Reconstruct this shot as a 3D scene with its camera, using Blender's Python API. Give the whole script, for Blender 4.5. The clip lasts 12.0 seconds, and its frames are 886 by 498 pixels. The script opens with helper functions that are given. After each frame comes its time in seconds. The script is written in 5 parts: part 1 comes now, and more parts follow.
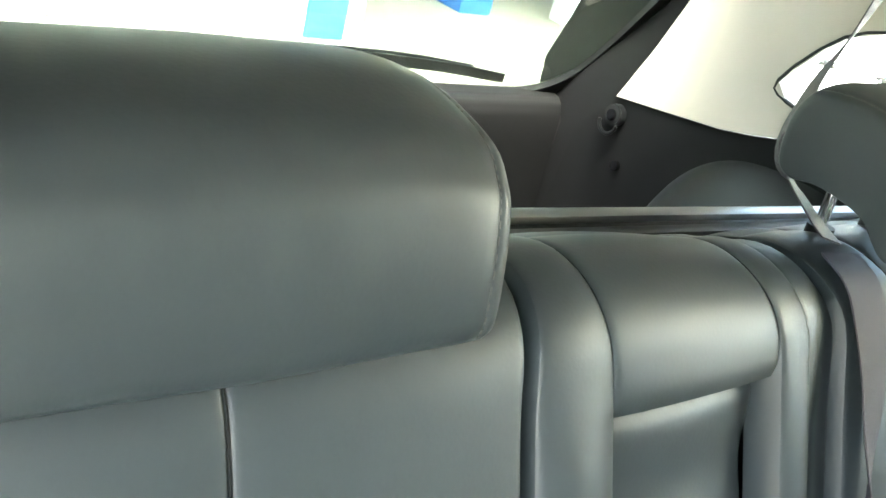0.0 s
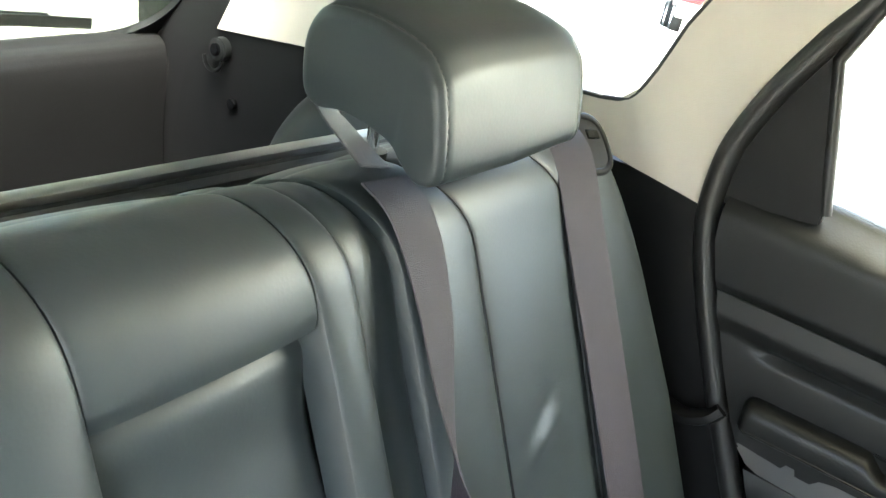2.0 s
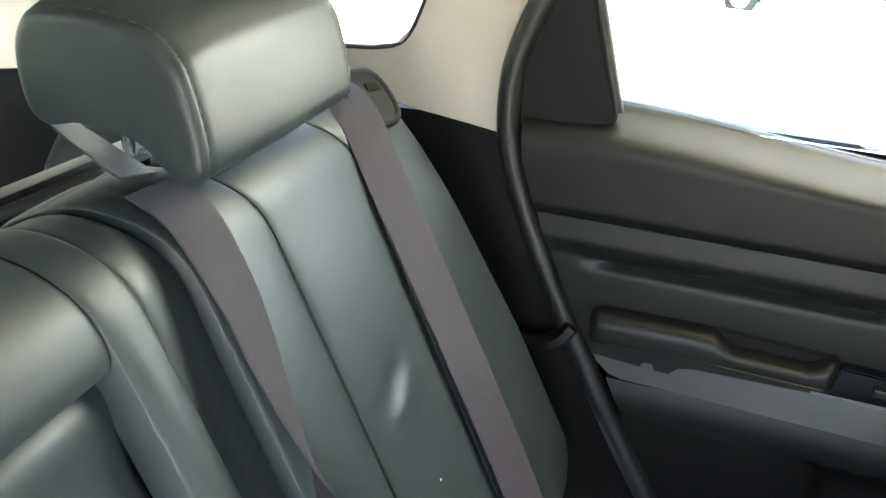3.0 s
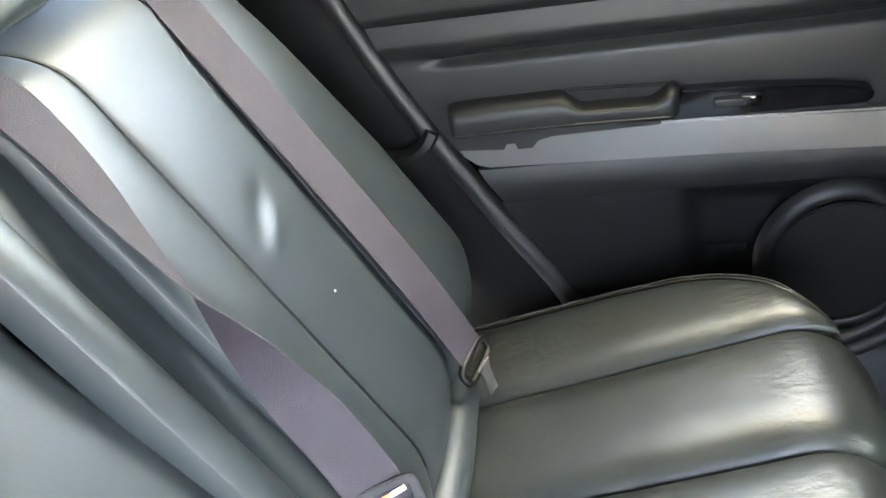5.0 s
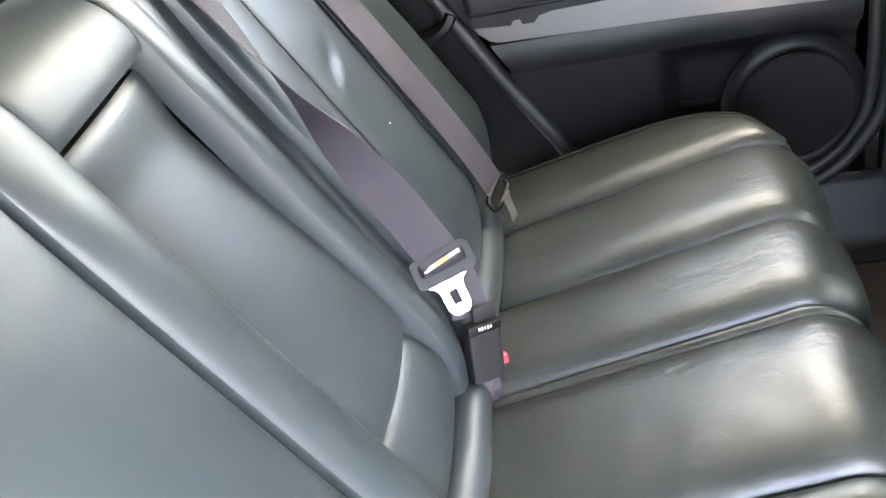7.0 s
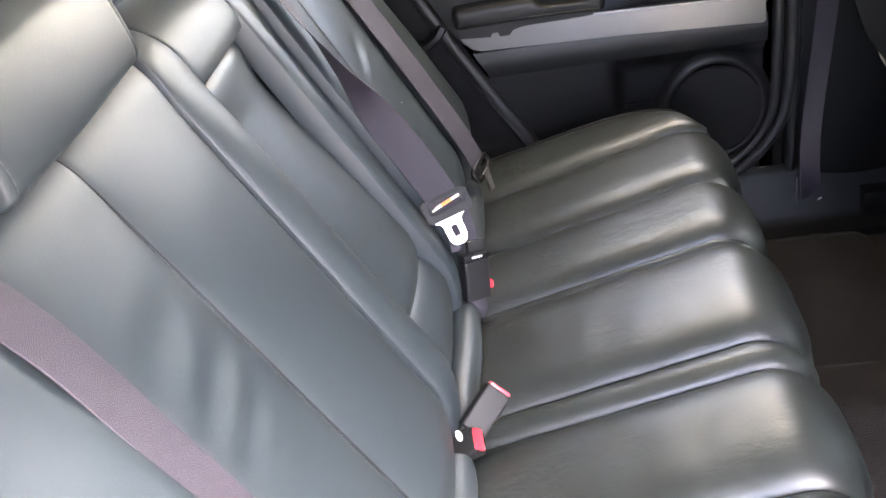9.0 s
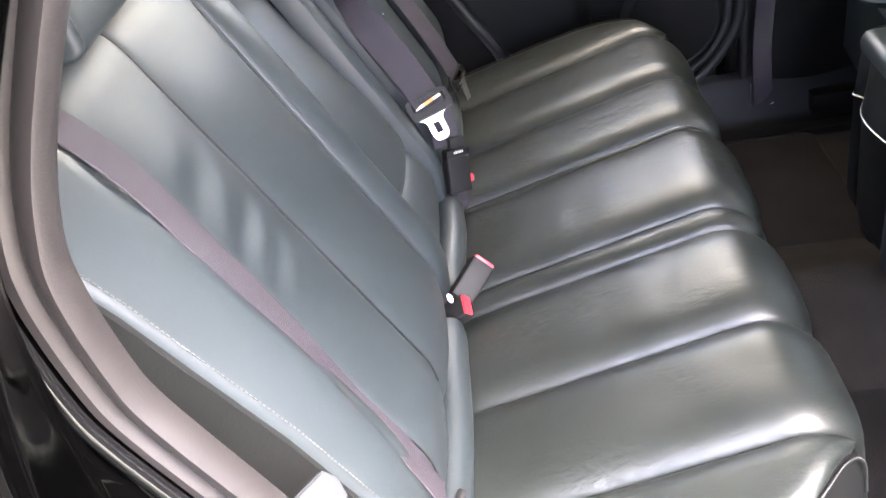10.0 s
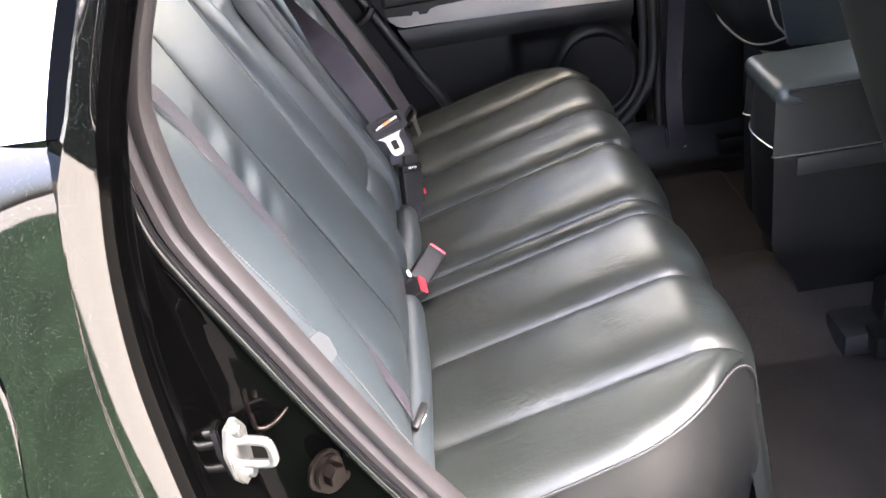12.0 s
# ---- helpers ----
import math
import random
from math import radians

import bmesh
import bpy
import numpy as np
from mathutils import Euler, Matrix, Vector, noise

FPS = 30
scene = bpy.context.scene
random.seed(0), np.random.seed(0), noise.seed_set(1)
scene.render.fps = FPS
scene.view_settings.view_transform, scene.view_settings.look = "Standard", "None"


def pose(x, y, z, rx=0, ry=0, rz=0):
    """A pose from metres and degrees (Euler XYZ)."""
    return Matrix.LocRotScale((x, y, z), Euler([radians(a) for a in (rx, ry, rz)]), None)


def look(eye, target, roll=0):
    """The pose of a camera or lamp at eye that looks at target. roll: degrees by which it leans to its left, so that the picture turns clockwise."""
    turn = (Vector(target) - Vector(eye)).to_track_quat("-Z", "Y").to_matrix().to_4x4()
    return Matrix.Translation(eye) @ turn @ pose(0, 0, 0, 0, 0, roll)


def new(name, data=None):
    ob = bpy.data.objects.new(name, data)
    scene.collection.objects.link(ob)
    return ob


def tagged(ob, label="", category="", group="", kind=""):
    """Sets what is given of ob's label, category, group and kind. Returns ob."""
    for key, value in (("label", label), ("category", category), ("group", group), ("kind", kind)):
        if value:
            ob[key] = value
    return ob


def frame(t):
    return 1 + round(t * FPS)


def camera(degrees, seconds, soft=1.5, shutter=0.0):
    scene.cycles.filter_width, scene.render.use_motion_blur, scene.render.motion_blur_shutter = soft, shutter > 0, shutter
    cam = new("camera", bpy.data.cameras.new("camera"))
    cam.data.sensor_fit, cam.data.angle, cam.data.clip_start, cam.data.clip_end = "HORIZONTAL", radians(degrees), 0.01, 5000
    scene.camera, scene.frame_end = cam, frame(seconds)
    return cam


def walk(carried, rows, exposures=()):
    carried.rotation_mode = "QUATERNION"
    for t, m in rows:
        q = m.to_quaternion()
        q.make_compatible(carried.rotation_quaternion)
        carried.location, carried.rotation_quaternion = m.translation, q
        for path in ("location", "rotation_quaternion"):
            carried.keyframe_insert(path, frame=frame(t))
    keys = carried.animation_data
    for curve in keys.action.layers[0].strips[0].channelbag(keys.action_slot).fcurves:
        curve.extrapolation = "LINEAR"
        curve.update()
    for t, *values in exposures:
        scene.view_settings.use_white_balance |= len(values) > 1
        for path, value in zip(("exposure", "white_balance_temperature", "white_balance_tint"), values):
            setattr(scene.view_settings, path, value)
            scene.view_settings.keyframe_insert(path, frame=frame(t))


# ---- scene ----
cam = camera(52.0, 12.0)
PATH = [
    (0, (-0.475, -0.082, 1.385), (0.723, 1.273, 0.532), 15.5),
    (0.5, (-0.41, -0.082, 1.38), (0.914, 1.169, 0.554), 17.6),
    (1, (-0.362, -0.085, 1.377), (1.055, 1.075, 0.572), 20.5),
    (1.5, (-0.327, -0.1, 1.38), (1.147, 0.967, 0.551), 18.0),
    (2, (-0.302, -0.128, 1.405), (1.256, 0.777, 0.537), 12.8),
    (2.5, (-0.271, -0.139, 1.422), (1.375, 0.568, 0.533), 8.7),
    (3, (-0.252, -0.135, 1.387), (1.445, 0.45, 0.505), 2.7),
    (3.5, (-0.257, -0.177, 1.406), (1.411, 0.293, 0.408), -2.5),
    (3.6, (-0.246, -0.179, 1.389), (1.425, 0.289, 0.395), -4.2),
    (5.5, (-0.355, -0.211, 1.326), (1.252, 0.186, 0.203), -12.2),
    (6, (-0.432, -0.207, 1.34), (1.164, 0.182, 0.199), -13.0),
    (6.5, (-0.506, -0.195, 1.339), (1.086, 0.2, 0.197), -15.1),
    (7, (-0.586, -0.193, 1.341), (0.996, 0.204, 0.184), -15.2),
    (8.8, (-0.869, -0.149, 1.411), (0.77, 0.105, 0.295), -11.2),
    (9, (-0.901, -0.152, 1.413), (0.748, 0.108, 0.312), -11.3),
    (9.5, (-0.978, -0.148, 1.414), (0.659, 0.094, 0.291), -11.5),
    (10, (-1.053, -0.134, 1.41), (0.541, 0.075, 0.22), -12.4),
    (10.5, (-1.12, -0.119, 1.406), (0.47, 0.054, 0.205), -12.7),
    (11, (-1.185, -0.11, 1.395), (0.451, 0.033, 0.253), -12.4),
    (11.5, (-1.248, -0.105, 1.388), (0.445, -0.006, 0.328), -11.0),
    (12, (-1.306, -0.105, 1.378), (0.416, -0.052, 0.361), -10.0),
]
EXPOSURES = [(0, 5.04, 5900, -5), (1.5, 4.93, 5900, -4), (2.1, 5.02, 5890, -3), (3, 4.86, 5880, -2), (3.6, 5.24, 5840, -1), (5.5, 5.92, 5830, 4), (7, 5.75, 5860, 8), (9, 5.24, 5920, 15), (10.5, 5.04, 5960, 14), (12, 4.80, 6000, 14)]
SKY_STRENGTH, SUN_STRENGTH = 0.18, 0.22
walk(cam, [(t, look(eye, target, roll)) for t, eye, target, roll in PATH], EXPOSURES)

# ---------- world, sun and exposure ----------
world = bpy.data.worlds.new("world")
scene.world = world
world.use_nodes = True
wn = world.node_tree.nodes
sky = wn.new("ShaderNodeTexSky")
sky.sky_type = "NISHITA"
sky.sun_disc = False
sky.sun_elevation = radians(58)
sky.sun_rotation = radians(209)
sky.air_density, sky.dust_density, sky.ozone_density = 0.7, 9.0, 0.3
wn["Background"].inputs["Strength"].default_value = SKY_STRENGTH
world.node_tree.links.new(sky.outputs[0], wn["Background"].inputs[0])
sun_data = bpy.data.lights.new("sun", "SUN")
sun_data.energy, sun_data.angle, sun_data.color = SUN_STRENGTH, radians(50), (1.0, 0.97, 0.96)
sun = new("sun", sun_data)
sun.matrix_world = look((-2.4, -4.4, 8.5), (0, 0, 0.6))

# area lamp added at the far door's window opening, a warm stand-in for daylight that brightens the cushion
pane_light = bpy.data.lights.new("far_window_fill_lamp", "AREA")
pane_light.shape, pane_light.size, pane_light.size_y = "RECTANGLE", 0.60, 0.14
pane_light.energy, pane_light.color = 0.30, (1.0, 0.82, 0.54)
new("far_window_fill_lamp", pane_light).matrix_world = look((0.71, -0.30, 1.43), (0.05, -0.25, 0.70))


# ---------- materials ----------
def material(name, base, rough, metal=0.0, spec=0.5, grain=0.0, grain_scale=900.0, blotch=0.0, blotch_scale=9.0,
             coat=0.0, rough_var=0.0, glow=0.0):
    """A principled surface with fine relief, and colour and gloss that vary at a larger scale."""
    m = bpy.data.materials.new(name)
    m.use_nodes = True
    nt = m.node_tree
    n, link = nt.nodes, nt.links.new
    b = n["Principled BSDF"]
    b.inputs["Base Color"].default_value = (*base, 1)
    b.inputs["Roughness"].default_value = rough
    b.inputs["Metallic"].default_value = metal
    b.inputs["Specular IOR Level"].default_value = spec
    b.inputs["Coat Weight"].default_value = coat
    b.inputs["Coat Roughness"].default_value = 0.04
    co = n.new("ShaderNodeTexCoord")
    if blotch or rough_var:
        big = n.new("ShaderNodeTexNoise")
        big.inputs["Scale"].default_value, big.inputs["Detail"].default_value = blotch_scale, 3
        link(co.outputs["Object"], big.inputs["Vector"])
        if blotch:
            ramp = n.new("ShaderNodeMapRange")
            ramp.inputs[1].default_value, ramp.inputs[2].default_value = 0.15, 0.85
            ramp.inputs[3].default_value, ramp.inputs[4].default_value = 1 - blotch, 1 + blotch
            link(big.outputs["Fac"], ramp.inputs[0])
            mul = n.new("ShaderNodeVectorMath")
            mul.operation = "SCALE"
            mul.inputs[0].default_value = base
            link(ramp.outputs[0], mul.inputs["Scale"])
            link(mul.outputs[0], b.inputs["Base Color"])
        if rough_var:
            rr = n.new("ShaderNodeMapRange")
            rr.inputs[1].default_value, rr.inputs[2].default_value = 0.15, 0.85
            rr.inputs[3].default_value, rr.inputs[4].default_value = max(0.02, rough - rough_var), rough + rough_var
            link(big.outputs["Fac"], rr.inputs[0])
            link(rr.outputs[0], b.inputs["Roughness"])
    if grain:
        fine = n.new("ShaderNodeTexVoronoi")
        fine.inputs["Scale"].default_value = grain_scale
        link(co.outputs["Object"], fine.inputs["Vector"])
        soft_n = n.new("ShaderNodeTexNoise")
        soft_n.inputs["Scale"].default_value, soft_n.inputs["Detail"].default_value = grain_scale * 0.05, 3
        link(co.outputs["Object"], soft_n.inputs["Vector"])
        add = n.new("ShaderNodeMath")
        add.operation = "MULTIPLY_ADD"
        add.inputs[1].default_value = 1.4
        link(soft_n.outputs["Fac"], add.inputs[0])
        link(fine.outputs["Distance"], add.inputs[2])
        bump = n.new("ShaderNodeBump")
        bump.inputs["Strength"].default_value, bump.inputs["Distance"].default_value = grain, 0.0015
        link(add.outputs[0], bump.inputs["Height"])
        link(bump.outputs[0], b.inputs["Normal"])
    if glow:
        b.inputs["Emission Color"].default_value = (*base, 1)
        b.inputs["Emission Strength"].default_value = glow
    return m


def add_creases(m, depth):
    """Fine wrinkles drawn out across the panels, and a faint crackle, both in worn patches."""
    nt = m.node_tree
    n, link = nt.nodes, nt.links.new
    b = n["Principled BSDF"]
    co = n.new("ShaderNodeTexCoord")

    def patches(scale, lo, hi):
        p = n.new("ShaderNodeTexNoise")
        p.inputs["Scale"].default_value, p.inputs["Detail"].default_value = scale, 2
        link(co.outputs["Object"], p.inputs["Vector"])
        r = n.new("ShaderNodeMapRange")
        r.inputs[1].default_value, r.inputs[2].default_value = lo, hi
        link(p.outputs["Fac"], r.inputs[0])
        return r.outputs[0]

    def relief(height, strength, distance):
        bump = n.new("ShaderNodeBump")
        bump.inputs["Distance"].default_value = distance
        link(strength, bump.inputs["Strength"])
        link(height, bump.inputs["Height"])
        link(b.inputs["Normal"].links[0].from_socket, bump.inputs["Normal"])
        link(bump.outputs[0], b.inputs["Normal"])

    for turn, stretch, scale in ((18, (1.0, 0.42, 0.42), 58), (-50, (1.0, 0.36, 0.36), 76)):
        mp = n.new("ShaderNodeMapping")
        mp.inputs["Rotation"].default_value = (0, 0, radians(turn))
        mp.inputs["Scale"].default_value = stretch
        link(co.outputs["Object"], mp.inputs["Vector"])
        w = n.new("ShaderNodeTexNoise")
        w.inputs["Scale"].default_value, w.inputs["Detail"].default_value, w.inputs["Distortion"].default_value = scale, 4, 0.6
        link(mp.outputs[0], w.inputs["Vector"])
        relief(w.outputs["Fac"], patches(6.0 + scale * 0.05, 0.48, 0.72), depth)
    vor = n.new("ShaderNodeTexVoronoi")
    vor.feature = "SMOOTH_F1"
    vor.inputs["Scale"].default_value = 85
    link(co.outputs["Object"], vor.inputs["Vector"])
    relief(vor.outputs["Distance"], patches(9.0, 0.52, 0.70), depth * 0.5)


def glass_material(name, tint=(0.9, 0.95, 0.93)):
    m = bpy.data.materials.new(name)
    m.use_nodes = True
    nt = m.node_tree
    b = nt.nodes["Principled BSDF"]
    b.inputs["Base Color"].default_value = (*tint, 1)
    b.inputs["Roughness"].default_value = 0.0
    b.inputs["Transmission Weight"].default_value = 1.0
    b.inputs["IOR"].default_value = 1.45
    return m


LEATHER = material("black_leather", (0.0170, 0.0222, 0.0246), 0.48, spec=0.50, grain=0.03, grain_scale=330, blotch=0.06, rough_var=0.03, blotch_scale=5)
LEATHER_WORN = material("worn_black_leather", (0.0098, 0.0118, 0.0104), 0.43, spec=0.56, grain=0.05, grain_scale=260, blotch=0.10, rough_var=0.08, blotch_scale=9)
VINYL = material("black_vinyl", (0.0085, 0.0088, 0.0086), 0.45, spec=0.27, grain=0.06, grain_scale=400, blotch=0.1)
PLASTIC = material("black_plastic", (0.0042, 0.0041, 0.0041), 0.46, spec=0.20, grain=0.06, grain_scale=420, blotch=0.1, rough_var=0.06)
GREY_PLASTIC = material("grey_buckle_plastic", (0.011, 0.0107, 0.0107), 0.52, spec=0.20, grain=0.1, grain_scale=1200, blotch=0.06)
RUBBER = material("black_rubber", (0.010, 0.0095, 0.0095), 0.45, spec=0.45, grain=0.05, grain_scale=400, blotch=0.15)
SEAL = material("grey_rubber_seal", (0.014, 0.0125, 0.0125), 0.42, spec=0.35, grain=0.06, grain_scale=500, blotch=0.12, rough_var=0.08)
BEIGE = material("beige_trim_plastic", (0.46, 0.42, 0.36), 0.55, spec=0.4, grain=0.2, grain_scale=900, blotch=0.04)
HEADLINER = material("beige_headliner_cloth", (0.50, 0.47, 0.42), 0.9, spec=0.2, grain=0.5, grain_scale=1500, blotch=0.05)
WEBBING = material("dark_plum_webbing", (0.031, 0.026, 0.033), 0.55, spec=0.35, grain=0.5, grain_scale=1300, blotch=0.1)
SILVER = material("brushed_silver_trim", (0.23, 0.227, 0.227), 0.31, metal=0.9, grain=0.05, blotch=0.06)
CHROME = material("chrome", (0.86, 0.87, 0.88), 0.12, metal=1.0)
STEEL = material("zinc_plated_steel", (0.24, 0.237, 0.228), 0.34, metal=0.9, blotch=0.25, blotch_scale=60, rough_var=0.1)
DARK_STEEL = material("dull_browned_steel", (0.012, 0.010, 0.009), 0.40, metal=1.0, blotch=0.3, blotch_scale=60, rough_var=0.1)
# Glass made part metal, so that its sky reflection comes out white.
QUARTER = material("mirror_boosted_glass", (0.40, 0.41, 0.41), 0.03, metal=0.7)
GLOSS_BLACK = material("piano_black_plastic", (0.003, 0.003, 0.0032), 0.10, spec=0.28, coat=0.15)
PAINT = material("black_metallic_paint", (0.0007, 0.0008, 0.0008), 0.05, spec=0.5)
# Darker copy of the body paint, reflections cut: dark mirrored surroundings are put in.
JAMB = material("dimmed_black_paint", (0.0004, 0.0004, 0.0004), 0.06, spec=0.02, blotch=0.3, blotch_scale=20, rough_var=0.04)
CARPET = material("dark_brown_grey_carpet", (0.019, 0.0160, 0.0138), 0.95, spec=0.1, grain=1.0, grain_scale=700, blotch=0.3, blotch_scale=16)
MAT = material("charcoal_carpet_mat", (0.0150, 0.0130, 0.0116), 0.95, spec=0.1, grain=1.0, grain_scale=800, blotch=0.35, blotch_scale=12)
THREAD = material("grey_stitching_thread", (0.060, 0.058, 0.056), 0.7, grain=0.2)
PIPING = material("pale_grey_piping", (0.20, 0.195, 0.18), 0.5, grain=0.1)
RED = material("red_button_plastic", (0.62, 0.03, 0.045), 0.35, blotch=0.05)
WHITE_PL = material("white_plastic", (0.78, 0.78, 0.76), 0.4, blotch=0.05)
PALE_GREY = material("pale_grey_plastic", (0.017, 0.019, 0.020), 0.45, blotch=0.1)
ORANGE = material("orange_label", (0.75, 0.22, 0.04), 0.5)
CREAM = material("cream_label", (0.75, 0.66, 0.48), 0.5)
def add_flake(m):
    """Scatters tiny bright metal flakes through a paint."""
    nt = m.node_tree
    b = nt.nodes["Principled BSDF"]
    co = nt.nodes.new("ShaderNodeTexCoord")
    vor = nt.nodes.new("ShaderNodeTexVoronoi")
    vor.inputs["Scale"].default_value = 3000
    nt.links.new(co.outputs["Object"], vor.inputs["Vector"])
    sep = nt.nodes.new("ShaderNodeSeparateColor")
    nt.links.new(vor.outputs["Color"], sep.inputs[0])
    gt = nt.nodes.new("ShaderNodeMath")
    gt.operation = "GREATER_THAN"
    gt.inputs[1].default_value = 0.98
    nt.links.new(sep.outputs[0], gt.inputs[0])
    mix = nt.nodes.new("ShaderNodeMix")
    mix.data_type = "RGBA"
    mix.inputs["A"].default_value = b.inputs["Base Color"].default_value
    mix.inputs["B"].default_value = (0.024, 0.0272, 0.0264, 1)
    nt.links.new(gt.outputs[0], mix.inputs["Factor"])
    nt.links.new(mix.outputs["Result"], b.inputs["Base Color"])


add_flake(PAINT)
add_creases(LEATHER_WORN, 0.0019)
GLASS = glass_material("clear_window_glass")
TINTED = glass_material("tinted_rear_glass", (0.28, 0.32, 0.27))
CONCRETE = material("pale_worn_concrete", (0.50, 0.47, 0.40), 0.85, grain=0.5, grain_scale=60, blotch=0.2, blotch_scale=0.8)
BLUE = material("blue_painted_steel", (0.07, 0.22, 0.62), 0.5, blotch=0.15)
WHITE = material("white_paint", (0.78, 0.80, 0.80), 0.45, blotch=0.08)
RED_PAINT = material("red_vehicle_paint", (0.075, 0.0022, 0.0030), 0.5, spec=0.2, blotch=0.1)
TYRE = material("tyre_rubber", (0.009, 0.009, 0.009), 0.8, spec=0.2, grain=0.2)
DARK_GLASS = material("dark_vehicle_glass", (0.01, 0.012, 0.014), 0.08)
SHADE_ROOF = material("dark_shade_roof", (0.09, 0.09, 0.085), 0.7, blotch=0.2, blotch_scale=0.5)
GRASS = material("grass_green", (0.032, 0.058, 0.027), 0.9, spec=0.1, blotch=0.7, blotch_scale=7, grain=0.6, grain_scale=40)


# ---------- mesh helpers ----------
def mesh_object(name, verts, faces, mat, parent=None, label="", smooth=True):
    me = bpy.data.meshes.new(name)
    me.from_pydata([tuple(v) for v in verts], [], faces)
    me.update()
    bm = bmesh.new()
    bm.from_mesh(me)
    bmesh.ops.recalc_face_normals(bm, faces=bm.faces)
    bm.to_mesh(me)
    bm.free()
    if smooth:
        me.polygons.foreach_set("use_smooth", [True] * len(me.polygons))
        me.set_sharp_from_angle(angle=radians(50))
    me.materials.append(mat)
    ob = new(name, me)
    if parent is not None:
        ob.parent = parent
    if label:
        ob["label"] = label
    return ob


def part(name, bm, mat, parent=None, label="", smooth=True):
    """One mesh object out of a bmesh."""
    me = bpy.data.meshes.new(name)
    bmesh.ops.recalc_face_normals(bm, faces=bm.faces)
    bm.to_mesh(me)
    bm.free()
    if smooth:
        me.polygons.foreach_set("use_smooth", [True] * len(me.polygons))
        me.set_sharp_from_angle(angle=radians(40))
    me.materials.append(mat)
    ob = new(name, me)
    if parent is not None:
        ob.parent = parent
    if label:
        ob["label"] = label
    return ob


def thing(name, label, category, group="", kind=""):
    return tagged(new(name), label, category, group, kind)


def slab(name, fn, nu, nv, back, mat, parent=None, label=""):
    """A closed sheet: a front surface fn(u, v) over the unit square, and the same moved by the vector back."""
    front = [Vector(fn(i / nu, j / nv)) for j in range(nv + 1) for i in range(nu + 1)]
    back = Vector(back)
    verts = front + [p + back for p in front]
    n = len(front)
    at = lambda i, j: j * (nu + 1) + i
    faces = []
    for j in range(nv):
        for i in range(nu):
            q = (at(i, j), at(i + 1, j), at(i + 1, j + 1), at(i, j + 1))
            faces.append(q)
            faces.append(tuple(n + k for k in reversed(q)))
    rim = [at(i, 0) for i in range(nu)] + [at(nu, j) for j in range(nv)] + [at(i, nv) for i in range(nu, 0, -1)] + [at(0, j) for j in range(nv, 0, -1)]
    for a, b in zip(rim, rim[1:] + rim[:1]):
        faces.append((a, n + a, n + b, b))
    return mesh_object(name, verts, faces, mat, parent, label)


def smooth_path(points, per=6, closed=False):
    """A Catmull-Rom line through the points."""
    p = [Vector(q) for q in points]
    n = len(p)
    out = []
    spans = n if closed else n - 1
    for i in range(spans):
        a, b, c, d = (p[(i - 1) % n], p[i], p[(i + 1) % n], p[(i + 2) % n]) if closed else (p[max(i - 1, 0)], p[i], p[i + 1], p[min(i + 2, n - 1)])
        for k in range(per):
            t = k / per
            out.append(0.5 * (2 * b + (c - a) * t + (2 * a - 5 * b + 4 * c - d) * t * t + (3 * b - a - 3 * c + d) * t ** 3))
    if not closed:
        out.append(p[-1])
    return out


def sweep(name, path, profile, mat, parent=None, label="", side=None, closed=False, scale=None):
    """Carries a closed profile of (a, b) pairs along a path: a lies along side, b along the path's binormal."""
    pts = [Vector(q) for q in path]
    n, k = len(pts), len(profile)
    verts, faces = [], []
    for i, p in enumerate(pts):
        if closed:
            t = (pts[(i + 1) % n] - pts[i - 1]).normalized()
        else:
            t = (pts[min(i + 1, n - 1)] - pts[max(i - 1, 0)]).normalized()
        s = side[i] if isinstance(side, list) else side
        s = Vector(s) if s is not None else (Vector((0, 0, 1)) if abs(t.z) < 0.9 else Vector((1, 0, 0)))
        s = (s - t * s.dot(t)).normalized()
        b = t.cross(s)
        f = scale(i / max(1, n - 1)) if scale else 1.0
        verts += [p + s * (a * f) + b * (c * f) for a, c in profile]
    for i in range(n if closed else n - 1):
        for j in range(k):
            a, b2 = i * k + j, i * k + (j + 1) % k
            c, d = ((i + 1) % n) * k + (j + 1) % k, ((i + 1) % n) * k + j
            faces.append((a, b2, c, d))
    if not closed:
        faces.append(tuple(range(k)))
        faces.append(tuple(range((n - 1) * k, n * k)))
    return mesh_object(name, verts, faces, mat, parent, label)


def ring(r, k=10, flat=1.0):
    return [(r * math.cos(2 * math.pi * i / k), r * flat * math.sin(2 * math.pi * i / k)) for i in range(k)]


def strap(w, t):
    return [(-w / 2, -t / 2), (0, -t / 2), (w / 2, -t / 2), (w / 2 + t * 0.4, 0), (w / 2, t / 2), (0, t / 2), (-w / 2, t / 2), (-w / 2 - t * 0.4, 0)]


def box_bm(size, centre=(0, 0, 0), bevel=0.0, segments=2, m=None):
    bm = bmesh.new()
    bmesh.ops.create_cube(bm, size=1)
    bmesh.ops.scale(bm, vec=size, verts=bm.verts)
    if bevel:
        bmesh.ops.bevel(bm, geom=bm.edges[:], offset=bevel, segments=segments, profile=0.6, affect="EDGES")
    bmesh.ops.translate(bm, vec=centre, verts=bm.verts)
    if m is not None:
        bmesh.ops.transform(bm, matrix=m, verts=bm.verts)
    return bm


def box(name, size, centre, mat, parent=None, bevel=0.003, label="", m=None, segments=2):
    return part(name, box_bm(size, centre, bevel, segments, m), mat, parent, label)


